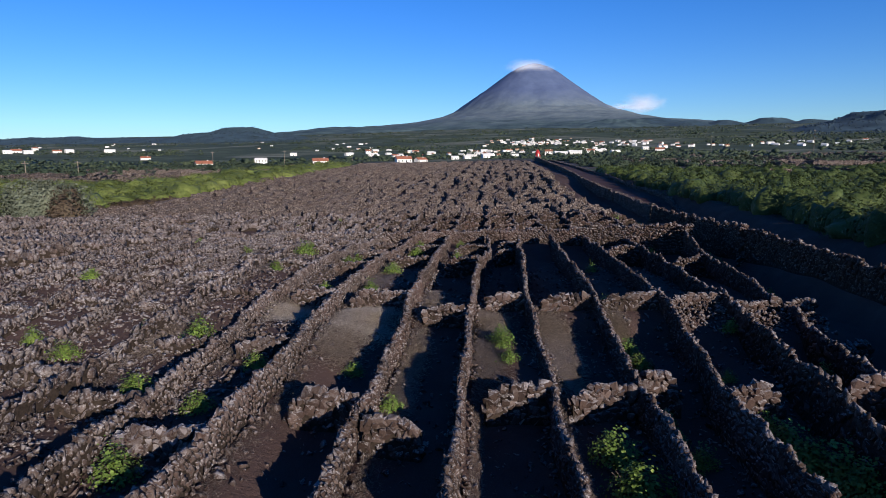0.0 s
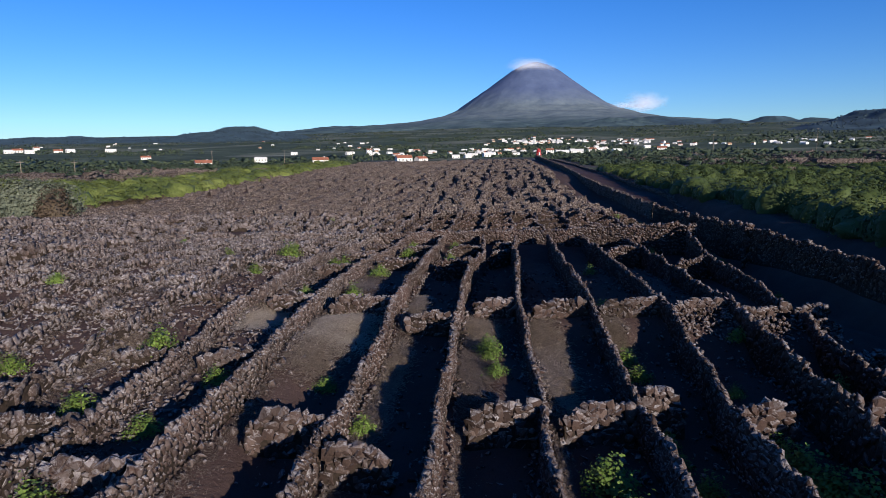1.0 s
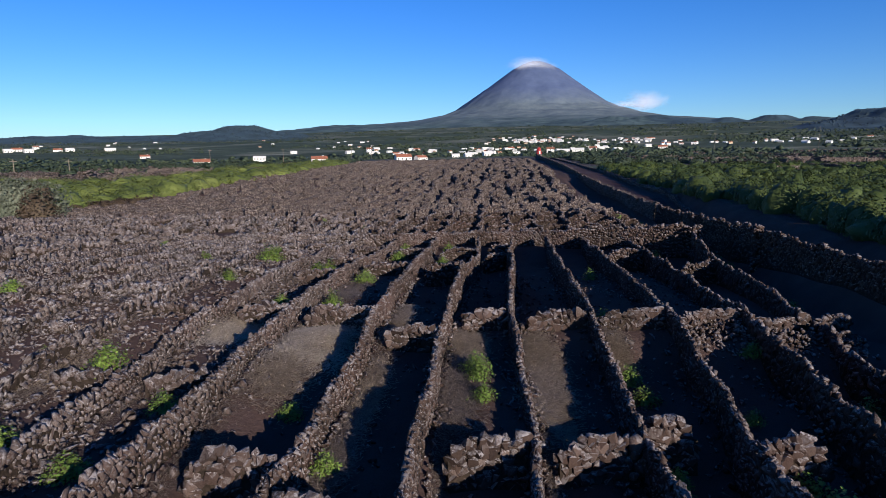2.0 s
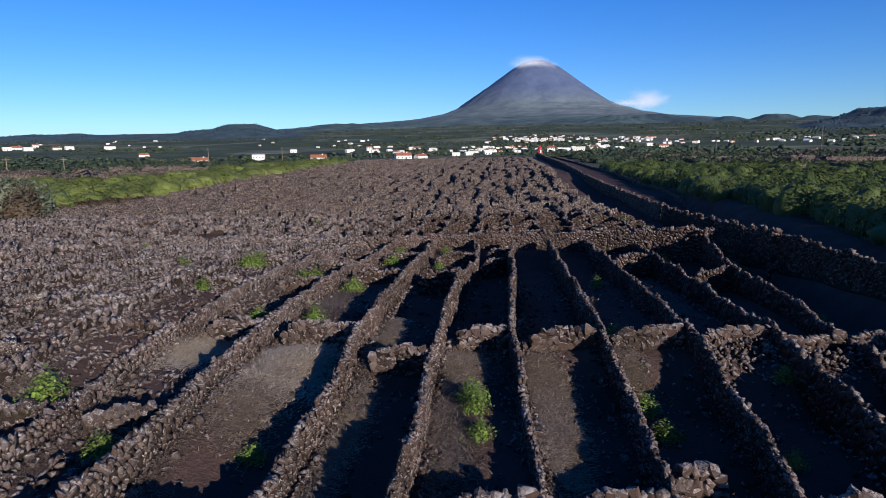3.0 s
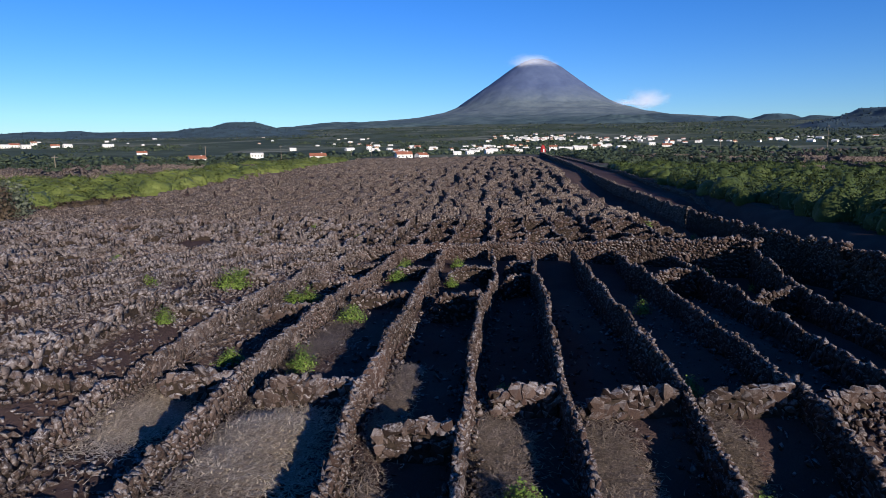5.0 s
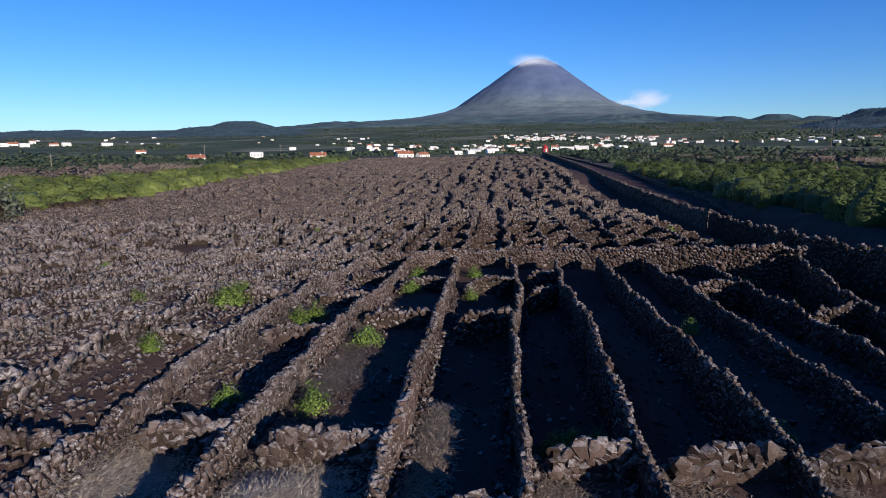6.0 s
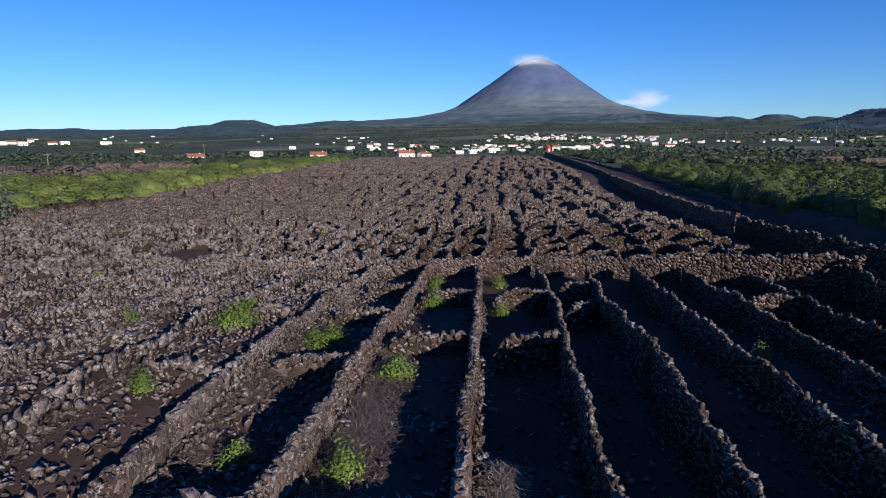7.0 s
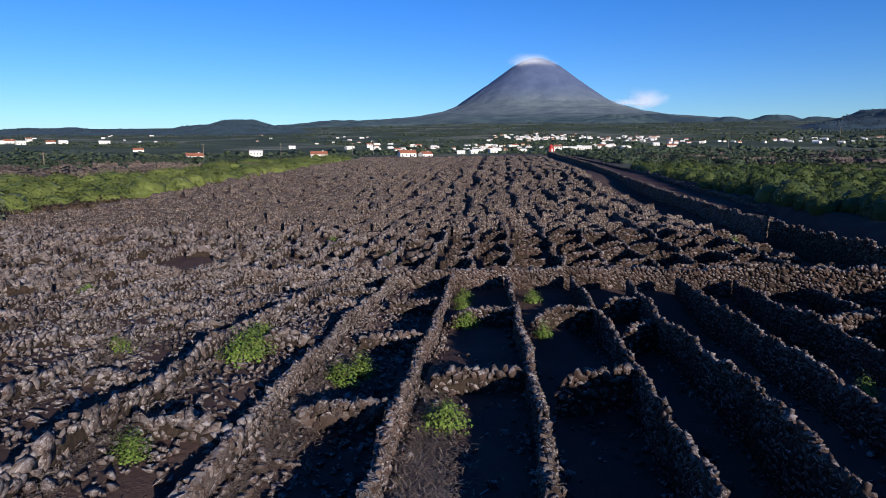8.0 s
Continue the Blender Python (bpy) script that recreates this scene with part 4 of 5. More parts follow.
def weeds_along(k, seed):
    """Withered weeds and canes on the sunny foot of a long wall."""
    rng = np.random.default_rng(seed)
    P = []
    y = 12.0 + rng.uniform(0, 2)
    while y < (40 if k < 1 else 28 if k == 1 else 25.5):
        n = int(rng.uniform(500, 1500))
        yy = y + rng.normal(0, 0.8, n)
        P.append(np.stack([np.interp(yy, *PLAN[k][:2]) + 0.3 + np.abs(rng.normal(0, 0.28, n)), yy], 1))
        y += rng.uniform(1.2, 3.4)
    p = np.concatenate(P)
    n = len(p)
    c = np.stack([p[:, 0], p[:, 1], land(p[:, 0], p[:, 1]) + np.maximum(0.0, 0.3 - 0.7 * (p[:, 0] - np.interp(p[:, 1], *PLAN[k][:2]) - 0.2)) * rng.uniform(0.1, 1, n)], 1)
    a, l = rng.uniform(0, 6.28, n), rng.uniform(0.04, 0.13, n)
    way = np.stack([np.cos(a) * l, np.sin(a) * l, rng.uniform(-0.035, 0.03, n)], 1)
    w = np.stack([-np.sin(a), np.cos(a), np.zeros(n)], 1) * 0.011
    v = np.stack([c - w, c + w, c + way], 1).reshape(-1, 3)
    f = (np.arange(n) * 3)[:, None] + np.array([[0, 1, 2]])
    return tagged(new("withered_weeds", mesh("withered_weeds", v, f, BROWN_GRASS)), "brown withered weeds at the foot of a wall", "weeds", kind="stuff")


def rubble_foot(k, seed):
    """Stones slumped at the foot of a long wall."""
    rng = np.random.default_rng(seed)
    n = 700
    py = rng.uniform(11, 46, n)
    px = np.interp(py, *PLAN[k][:2]) + rng.choice((-1, 1, 1), n) * (0.2 + np.abs(rng.normal(0, 0.16, n)))
    place = np.stack([px, py, land(px, py) + np.maximum(0.02, 0.2 - 0.4 * np.abs(px - np.interp(py, *PLAN[k][:2]) - 0.1)) * rng.uniform(0.2, 1, n)], 1)
    size = np.minimum(rng.lognormal(-2.2, 0.4, n), 0.22)[:, None] * rng.uniform(0.7, 1.3, (n, 3))
    ob = new("slumped_stones", heap("slumped_stones", place, turns(rng, rng.uniform(0, 6.28, n), 0.5, n), size, rng, ROUGH_SHAPES, STONE_MASS))
    return tagged(ob, "small lava stones slumped at a wall's foot", "stones", kind="stuff")


for k in range(-3, 7):
    weeds_along(k, 900 + k)
    rubble_foot(k, 940 + k)


def loose_stones():
    """Small stones fallen from the walls: a close cover over the old plots, a few between the others."""
    rng = np.random.default_rng(9)
    n = 24000
    old = rng.random(n) < 0.88
    px, py = np.where(old, rng.uniform(-26, -6.5, n), rng.uniform(-6.5, 13, n)), np.where(old, rng.uniform(10, 53, n), rng.uniform(10, 40, n))
    keep = (np.hypot((px + 7.95) / 1.2, (py - 25.0) / 2.4) > 1) & (px > -0.8 * py - 4)
    px, py, old, n = px[keep], py[keep], old[keep], int(keep.sum())
    place = np.stack([px, py, land(px, py) + np.where(old, rng.uniform(-0.02, 0.1, n), 0.02)], 1)
    size = np.where(old, np.clip(rng.lognormal(-1.95, 0.35, n), 0.08, 0.28), np.minimum(rng.lognormal(-2.2, 0.5, n), 0.24))[:, None] * rng.uniform(0.7, 1.3, (n, 3)) * np.where(old, 0.6, 1.0)[:, None] ** np.array([0, 0, 1])
    ob = new("loose_stones", heap("loose_stones", place, turns(rng, rng.uniform(0, 6.28, n), 0.4, n), size, rng, ROUGH_SHAPES, STONE_MASS))
    return tagged(ob, "small fallen lava stones on the plots' earth", "stones", kind="stuff")


loose_stones()


def rubble_slope():
    """Stones tumbled from the cross wall down into the plots beside the lane."""
    rng = np.random.default_rng(29)
    n = 600
    px = rng.uniform(8.0, 14.2, n)
    far = np.abs(rng.normal(0, 0.8, n))
    py = 26.2 + 0.12 * (px - 8) - 0.15 - far
    place = np.stack([px, py, land(px, py) + np.maximum(0.02, 0.5 - 0.5 * far) * rng.uniform(0.1, 0.8, n)], 1)
    size = np.clip(rng.lognormal(-2.2, 0.35, n), 0.06, 0.18)[:, None] * rng.uniform(0.75, 1.25, (n, 3))
    ob = new("fallen_stones", heap("fallen_stones", place, turns(rng, rng.uniform(0, 6.28, n), 0.5, n), size, rng, SHAPES, STONE_MASS))
    return tagged(ob, "large lava stones tumbled from a broken cross wall", "stones", kind="stuff")


rubble_slope()


# ---- scrub beside the road and the heath on the other side ----
def scatter(name, label, spots, leaves, size, material, seed, cat="scrub"):
    """A closed cover of bushes that nobody could count: rounded lumpy domes under a coat of fine leaves."""
    rng = np.random.default_rng(seed)
    C, D, V, F, at = [], [], [], [], 0
    ico = bmesh.new()
    bmesh.ops.create_icosphere(ico, subdivisions=3 if leaves > 600 else 2 if leaves > 300 else 1, radius=1.0)
    iv, jf = np.array([v.co[:] for v in ico.verts]), np.array([[v.index for v in f.verts] for f in ico.faces])
    ico.free()
    for x, y, r, h in spots:
        z = ground_at(x, y)
        c, d = crown_points(rng, leaves, r, r, h, 9, 0.1 * h)
        C.append(c + np.array([x, y, z]))
        D.append(d)
        swell = np.ones(len(iv))
        for _ in range(14):
            k = rng.normal(0, 1, 3)
            k[2] = abs(k[2])
            k /= np.linalg.norm(k)
            swell += rng.uniform(-0.12, 0.3) * np.exp(-(1 - iv @ k) * rng.uniform(10, 40))
        for _ in range(45 if leaves > 300 else 0):
            k = rng.normal(0, 1, 3)
            k[2] = abs(k[2])
            k /= np.linalg.norm(k)
            swell += rng.uniform(-0.18, 0.2) * np.exp(-(1 - iv @ k) * rng.uniform(60, 160))
        w = iv * (0.68 * swell * (1 + rng.normal(0, 0.05, len(iv))))[:, None] * np.array([r, r, h]) + np.array([x, y, z + 0.1 * h])
        V.append(w)
        F.append(jf + at)
        at += len(iv)
    ob = new(name, tuft_mesh(name, np.concatenate(C), np.concatenate(D), size, rng, material, 0.22))
    tagged(ob, label, cat, kind="stuff")
    inner = part("inner_foliage", mesh("inner_foliage", np.concatenate(V), np.concatenate(F), material, True), None, ob)
    tagged(inner, kind="stuff")
    return ob


rng_s = random.Random(21)
near_scrub, far_scrub = [], []
y = 26.0
while y < 175:
    edge = float(np.interp(y, SCRUB_Y, SCRUB_X))
    x = edge + rng_s.uniform(0, 1.5)
    while x < edge + 85:
        r = rng_s.uniform(1.3, 2.9)
        h = rng_s.uniform(1.6, 3.2) * (0.6 if y > 110 else 0.85 if y > 80 else 1.0) * (0.7 if x > edge + 45 else 1.0) * (1.15 if x < edge + 3 else 1.0 + 0.75 * noise.noise(Vector((x * 0.09, y * 0.07, 4))))
        (near_scrub if y < 78 and x < 52 else far_scrub).append((x + rng_s.uniform(-0.8, 0.8), y + rng_s.uniform(-0.8, 0.8), r, h))
        x += rng_s.uniform(2.3, 3.4) * (1.0 if x < 62 else 1.5)
    y += 2.5 if y < 95 else 3.6
scatter("scrub", "dense green evergreen scrub beside the lane", near_scrub, 640, 0.16, SCRUB_LEAF, 31)
scatter("scrub", "green evergreen scrub reaching towards the village", far_scrub, 310, 0.2, SCRUB_LEAF, 32)
heath = []
y = 80.0
while y < 262:
    a, b = field_left(y) - 2.0, float(np.interp(y, (80, 90, 105, 115, 122, 130, 150, 180, 215, 260), (-66, -80, -100, -90, -76, -65, -66, -70, -69, -66)))
    x = a - rng_s.uniform(0, 2)
    while x > b:
        r = rng_s.uniform(1.9, 3.8)
        heath.append((x + rng_s.uniform(-1, 1), y + rng_s.uniform(-1, 1), r, r * rng_s.uniform(0.42, 0.72) * (1.15 if y < 112 else 1.0)))
        x -= rng_s.uniform(2.4, 4.4)
    y += 3.0 if y < 130 else 4.2
thicket = []
while len(thicket) < 900:
    az = radians(rng_s.uniform(-44, 42))
    d = rng_s.uniform(125, 330)
    x, y = d * math.sin(az), d * math.cos(az)
    if field_left(y) - (46 if y < 190 else 24) < x < float(road_wall_x(y)) + (92 if y < 170 else 12):
        continue
    if noise.noise(Vector((x * 0.02, y * 0.03, 3))) < (0.12 if d < 250 else -0.1):
        continue
    thicket.append((x, y, rng_s.uniform(1.5, 3.2), rng_s.uniform(0.8, 2.0)))
scatter("thicket", "dark green thickets on old lava ground", thicket, 70, 0.5, WOOD_LEAF, 34, "thicket")
scatter("heath", "bright yellow-green heath beside the vineyard", heath, 400, 0.19, HEATH_LEAF, 33, "heath")
brown = [(float(field_left(y)) + rng_s.uniform(-2.5, 0.8), y, rng_s.uniform(0.8, 1.6), rng_s.uniform(0.5, 1.0)) for y in np.arange(79, 98, 0.4)]
scatter("withered_heath", "brown withered heath along the vineyard's edge", brown, 300, 0.2, DRY_TWIG, 35, "heath")
b = bush("shrub_tree", 51, 5.3, 4.4, 4.8, 9000, 0.2, GREY_LEAF, "broad grey-green shrub tree at the vineyard's edge", "shrub")
b.matrix_basis = pose(-53.0, 73.0, ground_at(-53.0, 73.0), 0, 0, 20)
b = bush("shrub_tree", 52, 2.3, 2.2, 3.4, 1600, 0.2, DRY_TWIG, "half-dry brown shrub beside the grey-green one", "shrub")
b.matrix_basis = pose(-49.2, 71.2, ground_at(-49.2, 71.2), 0, 0, 80)
for i, (tx, ty, tr, th) in enumerate(((47.0, 60.0, 3.4, 4.6), (51.5, 62.5, 3.6, 5.0), (56.0, 61.0, 3.2, 4.4), (50.5, 57.5, 3.0, 3.8))):
    b = bush("evergreen_tree", 55 + i, tr, tr, th, 5200, 0.17, SCRUB_LEAF, "low dark evergreen tree standing out of the scrub", "tree", "trees in the scrub")
    b.matrix_basis = pose(tx, ty, ground_at(tx, ty), 0, 0, 50 * i)


def lava_rubble():
    """Heaps of old lava on the open ground behind the scrub and the heath."""
    rng = np.random.default_rng(63)
    P, S = [], []
    while len(P) < 9000:
        if rng.random() < 0.72:
            x, y = rng.uniform(30, 330), rng.uniform(165, 470)
            if x < float(road_wall_x(y)) + (80 if y < 172 else 40) or not 0.2 * y < x < 0.75 * y:
                continue
        else:
            x, y = rng.uniform(-210, -70), rng.uniform(112, 270)
            if x > float(np.interp(y, (92, 105, 115, 122, 130, 150, 180, 215, 260), (-80, -100, -90, -76, -65, -66, -70, -69, -66))) - 3 or x < -0.95 * y:
                continue
        if noise.noise(Vector((x * 0.03, y * 0.05, 7))) + 0.4 * noise.noise(Vector((x * 0.15, y * 0.2, 2))) < -0.1:
            continue
        q = min(rng.lognormal(-0.1, 0.45), 2.2)
        P.append((x, y, ground_at(x, y) + 0.1 * q))
        S.append((q * rng.uniform(1, 2.4), q, q * rng.uniform(0.45, 0.9)))
    P, S = np.array(P), np.array(S)
    ob = new("lava_rubble", heap("lava_rubble", P, turns(rng, rng.uniform(0, 6.28, len(P)), 0.3, len(P)), S, rng, ROUGH_SHAPES, STONE_FAR))
    return tagged(ob, "grey heaps of old lava on open ground", "lava rubble", kind="stuff")


lava_rubble()


# ---- houses ----
def box(bm, x0, x1, y0, y1, z0, z1):
    r = bmesh.ops.create_cube(bm, size=1)
    for v in r["verts"]:
        v.co = Vector((x0 if v.co.x < 0 else x1, y0 if v.co.y < 0 else y1, z0 if v.co.z < 0 else z1))
    return bm


def slab(x0, x1, y0, y1, z0, z1):
    return box(bmesh.new(), x0, x1, y0, y1, z0, z1)


def house(w, d, h, wall_mat, roof_mat, label, chimney=True, rows=1):
    """A gabled house: walls, pitched roof with eaves, windows with panes, a door, a chimney."""
    root = new("house", None)
    bm = bmesh.new()
    rise = d * 0.26
    pts = [(-d / 2, -1.5), (d / 2, -1.5), (d / 2, h), (0, h + rise), (-d / 2, h)]
    ends = [[bm.verts.new((sx * w / 2, p, q)) for p, q in pts] for sx in (-1, 1)]
    bm.faces.new(ends[0][::-1])
    bm.faces.new(ends[1])
    for i in range(5):
        bm.faces.new((ends[0][i], ends[0][(i + 1) % 5], ends[1][(i + 1) % 5], ends[1][i]))
    part("wall", bm, wall_mat, root)
    bm = bmesh.new()
    e, t = 0.45, 0.22
    prof = [(-d / 2 - e, h - e * 0.52 + 0.02), (0, h + rise + 0.03), (d / 2 + e, h - e * 0.52 + 0.02), (d / 2 + e, h - e * 0.52 + t), (0, h + rise + t + 0.1), (-d / 2 - e, h - e * 0.52 + t)]
    ends = [[bm.verts.new((sx * (w / 2 + 0.3), p, q)) for p, q in prof] for sx in (-1, 1)]
    for k, s in enumerate(ends):
        for quad in ((0, 1, 4, 5), (1, 2, 3, 4)):
            bm.faces.new([s[q] for q in (quad if k else quad[::-1])])
    for i in range(6):
        bm.faces.new((ends[0][i], ends[0][(i + 1) % 6], ends[1][(i + 1) % 6], ends[1][i]))
    roof = part("roof", bm, roof_mat, root)
    if chimney:
        part("chimney", slab(w * 0.22, w * 0.22 + 0.8, -0.4, 0.4, h + rise * 0.6, h + rise + 0.9), wall_mat, roof)
    n = max(2, int(w / 3))
    for r in range(rows):
        for i in range(n):
            cx = -w / 2 + w * (i + 0.5) / n
            if i == n // 2 and r == 0:
                part("door", slab(cx - 0.5, cx + 0.5, -d / 2 - 0.05, -d / 2 + 0.1, 0, 2.1), GLASS_DARK, root)
            else:
                z = 0.95 + 2.8 * r
                part("window", slab(cx - 0.5, cx + 0.5, -d / 2 - 0.04, -d / 2 + 0.1, z, z + 1.2), GLASS_DARK, root)
    return tagged(root, label, "house", "village houses")


HOUSES = [
    house(13, 8, 3.2, LIMEWASH, ROOF_TILE, "white limewashed house with an orange tiled roof"),
    house(10, 7, 3.0, LIMEWASH, LIMEWASH, "white house with a pale roof", False),
    house(9, 7, 5.6, LIMEWASH, ROOF_BROWN, "two-storey white house with a brown tiled roof", True, 2),
    house(16, 8, 3.4, LIMEWASH, LIMEWASH, "long low white house with a pale roof", False),
    house(8, 6, 2.9, OCHRE_WALL, ROOF_BROWN, "small ochre house with a brown tiled roof"),
    house(12, 8, 5.2, LIMEWASH, LIMEWASH, "two-storey white house with dark windows and a pale roof", False, 2),
]


def spot(az, el):
    """Where a line of sight from over the vineyard meets the far slope."""
    a = radians(az)
    for d in np.geomspace(345, 3000, 400):
        x, y = 0.9 + d * math.sin(a), 7.7 + d * math.cos(a)
        z = ground_at(x, y)
        if (z - 6.1) / d >= math.tan(radians(el)):
            break
    return x, y, z


# kind, bearing, height of the line of sight, turn
STANDING = [
    (0, -24.8, -0.62, 10), (5, -20.0, -0.5, -5, 0.58), (0, -14.9, -0.5, 4), (0, -7.4, -0.42, 15), (0, -5.8, -0.4, 40, 0.5), (1, -38.2, 0.55, 10, 1.1), (0, -37.6, 0.62, -10, 1.1), (1, -36.9, 0.53, 14, 1.1), (2, -36.4, 0.75, 20, 0.9), (0, -35.0, 0.6, 0, 0.9),
    (1, -34.2, 0.6, 15, 1.1), (3, -31.4, 0.6, 0, 0.9), (0, -29.0, 0.0, 5), (1, -31.5, 1.0, 0), (1, -12.2, 0.2, 30), (1, -17.0, 0.25, 0), (2, -10.4, 0.35, 10),
    (1, -2.6, -0.2, 5, 0.5), (1, -1.5, -0.15, 25, 0.5), (1, 0.3, -0.1, 20), (2, 5.9, 0.05, 0), (1, 7.2, 0.1, 10), (3, 8.3, 0.15, 0), (2, 9.6, 0.1, 5), (0, 15.4, 0.35, 0), (1, 14.2, 0.5, 20),
]
done = [False] * len(HOUSES)
HOUSE_SPOTS = []


def put_house(k, az, el, turn, size=0.66):
    x, y, z = spot(az, el)
    HOUSE_SPOTS.append((x, y))
    m = pose(x, y, z - 0.2, 0, 0, turn - az)
    if done[k]:
        copy_thing(HOUSES[k], m).matrix_basis = m @ Matrix.Diagonal((size, size, size, 1))
    else:
        HOUSES[k].matrix_basis, done[k] = m @ Matrix.Diagonal((size, size, size, 1)), True


for row in STANDING:
    put_house(*row)
rng_h = random.Random(8)
for az0, az1, el0, el1, n in ((-2.5, 3, 0.0, 0.5, 26), (-12, -3, 0.0, 0.5, 18), (2.5, 12, 0.2, 0.6, 16), (0, 9, 0.9, 1.5, 42), (2.5, 7, 0.95, 1.2, 34), (8, 15, 0.75, 1.25, 40), (15, 31, 0.55, 1.0, 30), (-16, -8, 0.5, 1.3, 12), (-38, -18, 0.6, 1.5, 16)):
    for _ in range(n):
        put_house(rng_h.choice((0, 1, 1, 1, 2, 3, 3, 4)), rng_h.uniform(az0, az1), rng_h.uniform(el0, el1), rng_h.uniform(-40, 40), rng_h.uniform(0.34, 0.56))


# ---- far woods ----
def ridge(x, y):
    """Height of the hills at a place, if any."""
    hit, p, n, i = False, None, None, None
    best = -100.0
    for hill in HILLS:
        hit, p, n, i = hill.ray_cast(Vector((x, y, 900)), Vector((0, 0, -1)))
        if hit:
            best = max(best, p.z)
    return best


def far_woods():
    """Hedges, thickets and woods: clumps of foliage in drifts."""
    rng = np.random.default_rng(17)
    P, S = [], []
    homes = np.array(HOUSE_SPOTS)
    bpy.context.view_layer.update()
    while len(P) < 32000:
        az = radians(rng.uniform(-44, 42))
        d = 300 * (9.5 ** rng.random())
        x, y = d * math.sin(az), d * math.cos(az)
        if y < 330 and field_left(y) - (40 if y < 130 else 12) < x < float(road_wall_x(y)) + (95 if y < 165 else 30):
            continue
        if d < 420 and abs(math.degrees(az) + 3) < 8:
            continue
        thick = noise.noise(Vector((x * 0.006, y * 0.004, 5))) + 0.3 * noise.noise(Vector((x * 0.03, y * 0.02, 9)))
        if d < 345 and not (abs(x) < 60 and y > 300) and rng.random() < 0.85:
            continue
        if thick < (0.12 if x < -100 else (-0.2 if d < 700 else -0.02)) + rng.normal(0, 0.1):
            continue
        r = min(rng.lognormal(0.3, 0.45), 3.4) * (1 + d / 2600) * (0.7 if d < 450 else 1.0)
        u = np.array([math.sin(az), math.cos(az)])
        ahead = (homes - (x, y)) @ u
        aside = np.abs((homes - (x, y)) @ np.array([u[1], -u[0]]))
        if ((ahead > -8) & (ahead < 26) & (aside < 5 + r)).any():
            continue
        z = ground_at(x, y)
        for k in range(3):
            q = r * rng.uniform(0.35, 0.8)
            P.append((x + rng.normal(0, 1.5 * r), y + rng.normal(0, 1.2 * r), z + q * rng.uniform(0.1, 0.6)))
            S.append((q * rng.uniform(1.8, 3.2), q * 2.2, q * rng.uniform(0.7, 1.5)))
    P, S = np.array(P), np.array(S)
    ob = new("woods", heap("woods", P, turns(rng, rng.uniform(0, 6.28, len(P)), 0.3, len(P)), S, rng, CLUMPS, WOOD_LEAF))
    return tagged(ob, "dark green hedges and woods over the far slopes", "woods", kind="stuff")


def hazed_hill_woods():
    """Trees on the skyline ridges."""
    rng = np.random.default_rng(19)
    P, S = [], []
    for az0, az1, d0 in ((-40, -14, 2150), (-26, -16, 2050), (10, 34, 2600), (26, 36, 1750)):
        for _ in range(800):
            az = radians(rng.uniform(az0, az1))
            d = d0 * rng.uniform(0.75, 1.06)
            x, y = d * math.sin(az), d * math.cos(az)
            top = max(ground_at(x, y), ridge(x, y))
            q = rng.uniform(0.8, 2.2)
            P.append((x, y, top + q * 0.5))
            S.append((q * 2.4, q * 2.4, q * rng.uniform(1.2, 2.4)))
    P, S = np.array(P), np.array(S)
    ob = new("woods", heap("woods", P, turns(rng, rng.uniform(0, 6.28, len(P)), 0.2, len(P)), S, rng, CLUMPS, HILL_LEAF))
    return tagged(ob, "dark woods along the skyline hills, blue-green with painted haze", "woods", kind="stuff")


hazed_hill_woods()
far_woods()


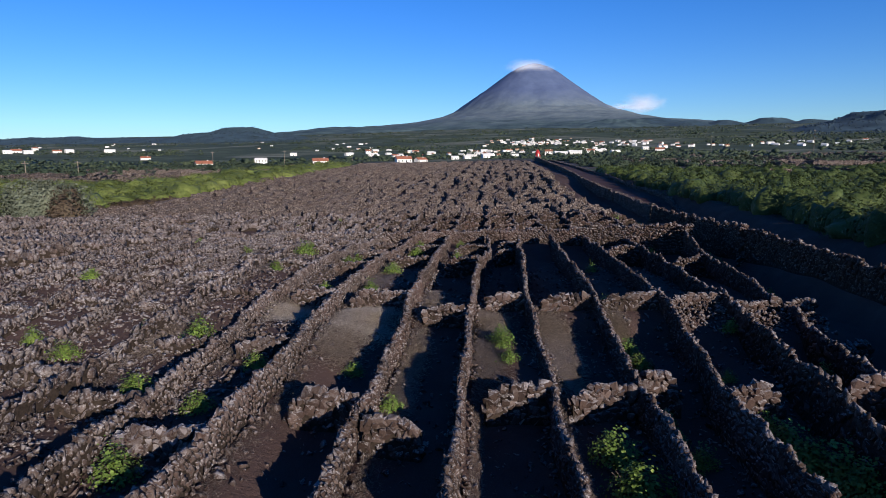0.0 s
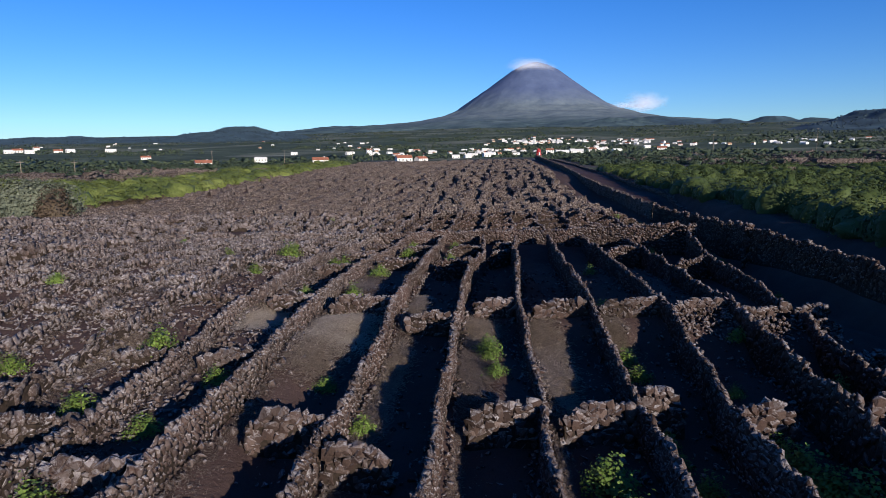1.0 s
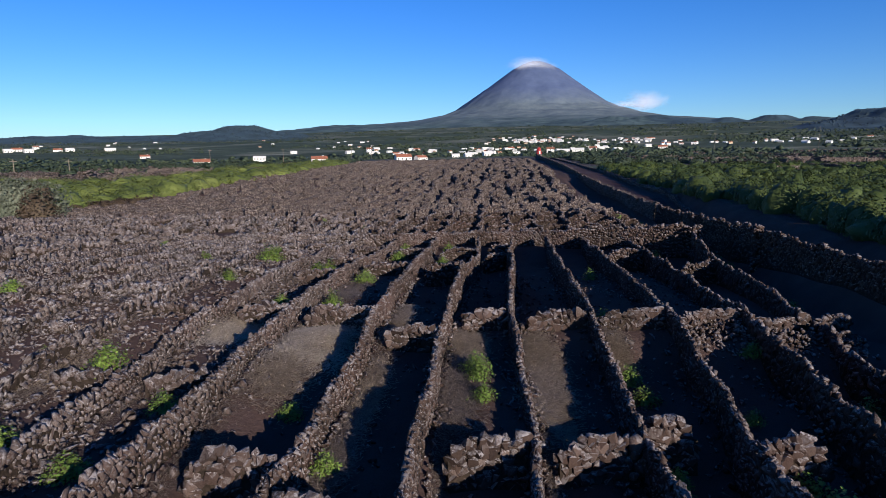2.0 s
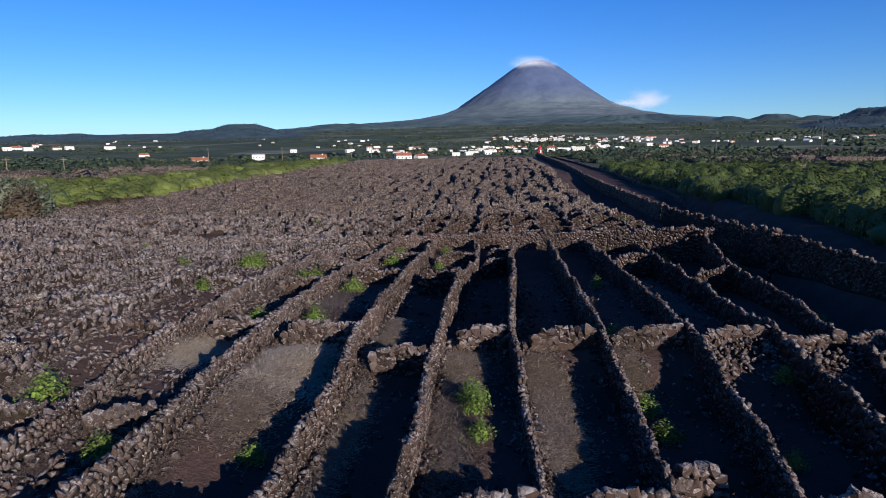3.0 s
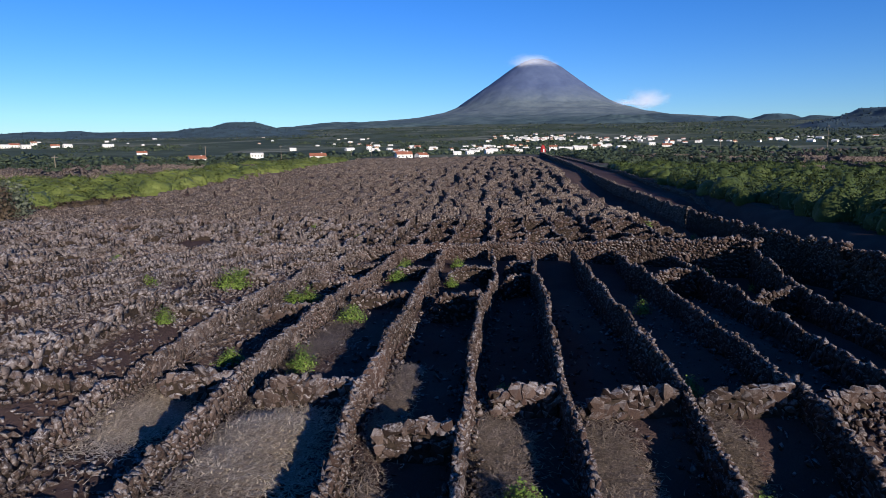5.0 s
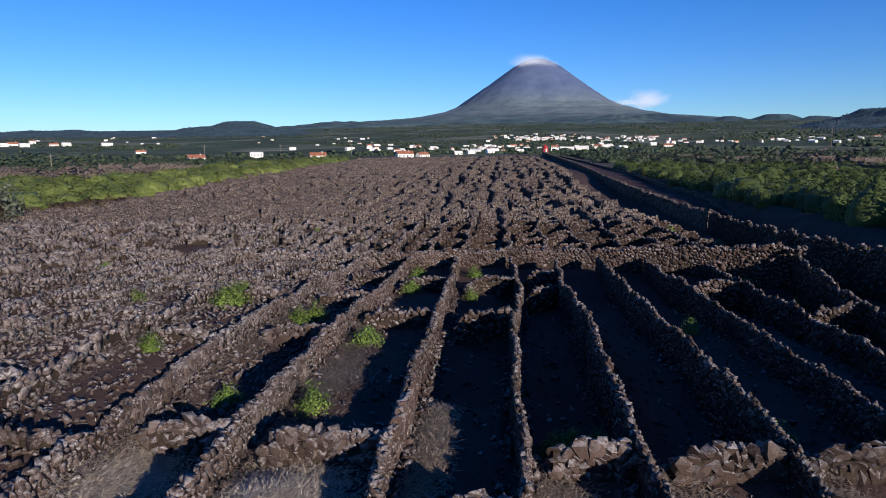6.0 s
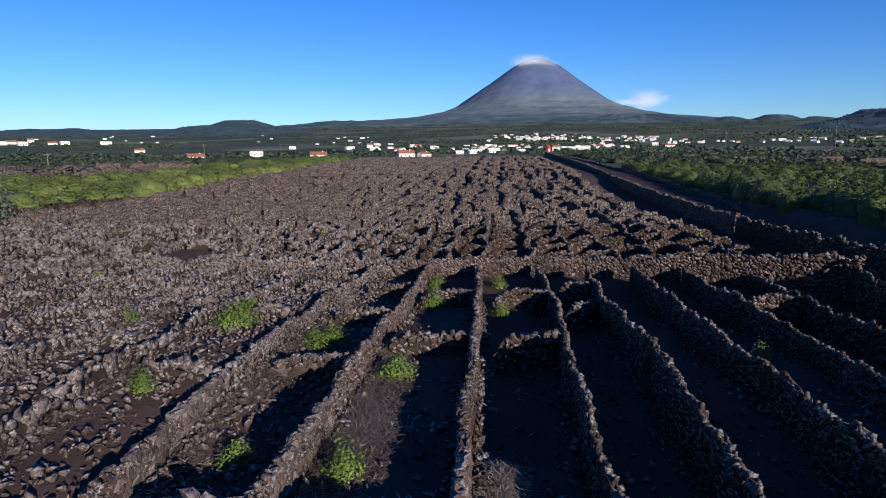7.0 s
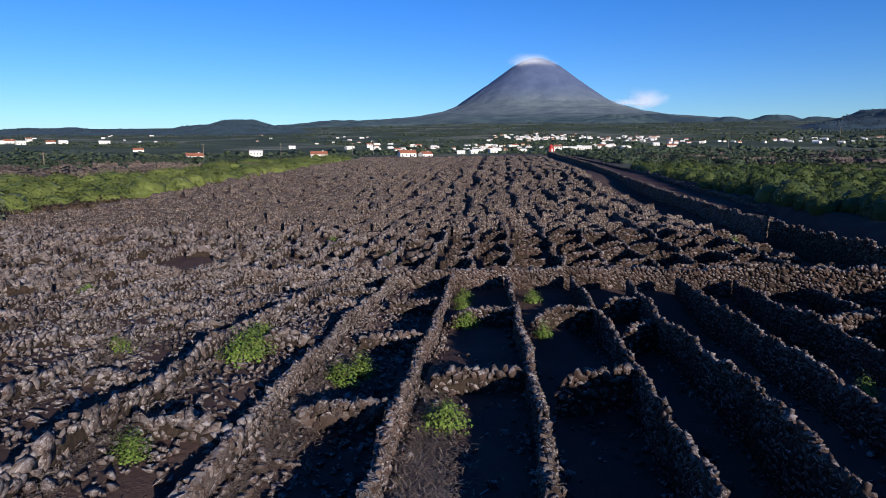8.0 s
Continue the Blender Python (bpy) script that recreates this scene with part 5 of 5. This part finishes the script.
# ---- the red windmill at the lane's end ----
def windmill():
    root = new("windmill", None)
    bm = bmesh.new()
    bmesh.ops.create_cone(bm, cap_ends=True, segments=20, radius1=2.6, radius2=2.1, depth=3.4, matrix=Matrix.Translation((0, 0, 1.4)))
    part("stone_base", bm, STONE_FAR, root, "round lava-stone base")
    bm = bmesh.new()
    bmesh.ops.create_cone(bm, cap_ends=True, segments=20, radius1=1.95, radius2=1.35, depth=3.4, matrix=Matrix.Translation((0, 0, 4.8)))
    part("wooden_tower", bm, RED_PAINT, root, "red painted wooden tower")
    bm = bmesh.new()
    bmesh.ops.create_cone(bm, cap_ends=True, segments=20, radius1=1.6, radius2=0.1, depth=1.5, matrix=Matrix.Translation((0, 0, 7.24)))
    part("cap", bm, RED_PAINT, root)
    part("door", slab(-0.45, 0.45, -2.3, -1.85, 3.1, 5.0), LIMEWASH, root, "white door")
    part("stair", slab(-0.6, 0.6, -4.6, -2.2, -0.4, 1.5), STONE_FAR, root)
    for k in range(4):
        bm = slab(-0.05, 0.05, -0.05, 0.05, 0, 3.4)
        for j in range(5):
            box(bm, 0.05, 0.45, -0.02, 0.02, 1.3 + 0.45 * j, 1.36 + 0.45 * j)
        sail = part("sail_arm", bm, POLE_WOOD, root, "bare wooden sail lattice")
        sail.matrix_local = Matrix.Translation((0, -2.2, 6.2)) @ Matrix.Rotation(radians(90 * k + 38), 4, "Y")
    part("tail_pole", slab(-0.09, 0.09, -0.09, 0.09, 0, 7.0), POLE_WOOD, root).matrix_local = Matrix.Translation((0, 1.2, 6.4)) @ Matrix.Rotation(radians(-128), 4, "X")
    root.matrix_basis = pose(28.2, 326, ground_at(28.2, 326) - 0.1, 0, 0, 12) @ Matrix.Diagonal((0.72, 0.72, 0.72, 1))
    return tagged(root, "red wooden windmill on a dark stone base", "windmill")


windmill()


def gate_pillar(x, y, h):
    rng = np.random.default_rng(61)
    n = 120
    a, k = rng.uniform(0, 6.28, n), rng.uniform(0, h, n)
    place = np.stack([0.22 * np.cos(a), 0.22 * np.sin(a), k], 1)
    root = new("gate_pillar", None)
    tagged(part("packed_stones", heap("packed_stones", place, turns(rng, a, 0.2, n), rng.uniform(0.16, 0.28, (n, 3)), rng, SHAPES, STONE_MASS), None, root), kind="stuff")
    part("rubble_core", slab(-0.2, 0.2, -0.2, 0.2, -0.3, h), CORE, root)
    root.matrix_basis = pose(x, y, ground_at(x, y) - 0.1, 0, 0, 8)
    return tagged(root, "stout pillar of lava stones at a gap in the roadside wall", "pillar")


gate_pillar(17.5, 43.2, 2.7)


# ---- poles ----
def pole(x, y, h):
    root = new("utility_pole", None)
    bm = bmesh.new()
    bmesh.ops.create_cone(bm, cap_ends=True, segments=8, radius1=0.16, radius2=0.1, depth=h + 1, matrix=Matrix.Translation((0, 0, h / 2 - 0.5)))
    part("post", bm, POLE_WOOD, root)
    part("crossarm", slab(-0.9, 0.9, -0.06, 0.06, h - 0.6, h - 0.45), POLE_WOOD, root)
    root.matrix_basis = pose(x, y, ground_at(x, y), 0, 0, 10)
    return tagged(root, "weathered wooden utility pole", "utility pole", "poles along the road")


for az, d, h in ((-34.8, 210, 4.4), (-38.5, 190, 4.6), (-24.1, 330, 8), (-18.0, 380, 8), (-12.0, 400, 8), (-10.2, 420, 9), (19.5, 520, 14), (27.0, 480, 16)):
    pole(0.9 + d * math.sin(radians(az)), 7.7 + d * math.cos(radians(az)), h)

# ---- single stones of the nearest walls ----
rng_p = random.Random(77)
for root, p, turn, size in SINGLE:
    ob = new("stone", rng_p.choice(STONE_MESHES))
    ob.parent = root
    ob.matrix_local = Matrix.Translation(p) @ Matrix(turn.tolist()).to_4x4() @ Matrix.Diagonal((*size, 1))
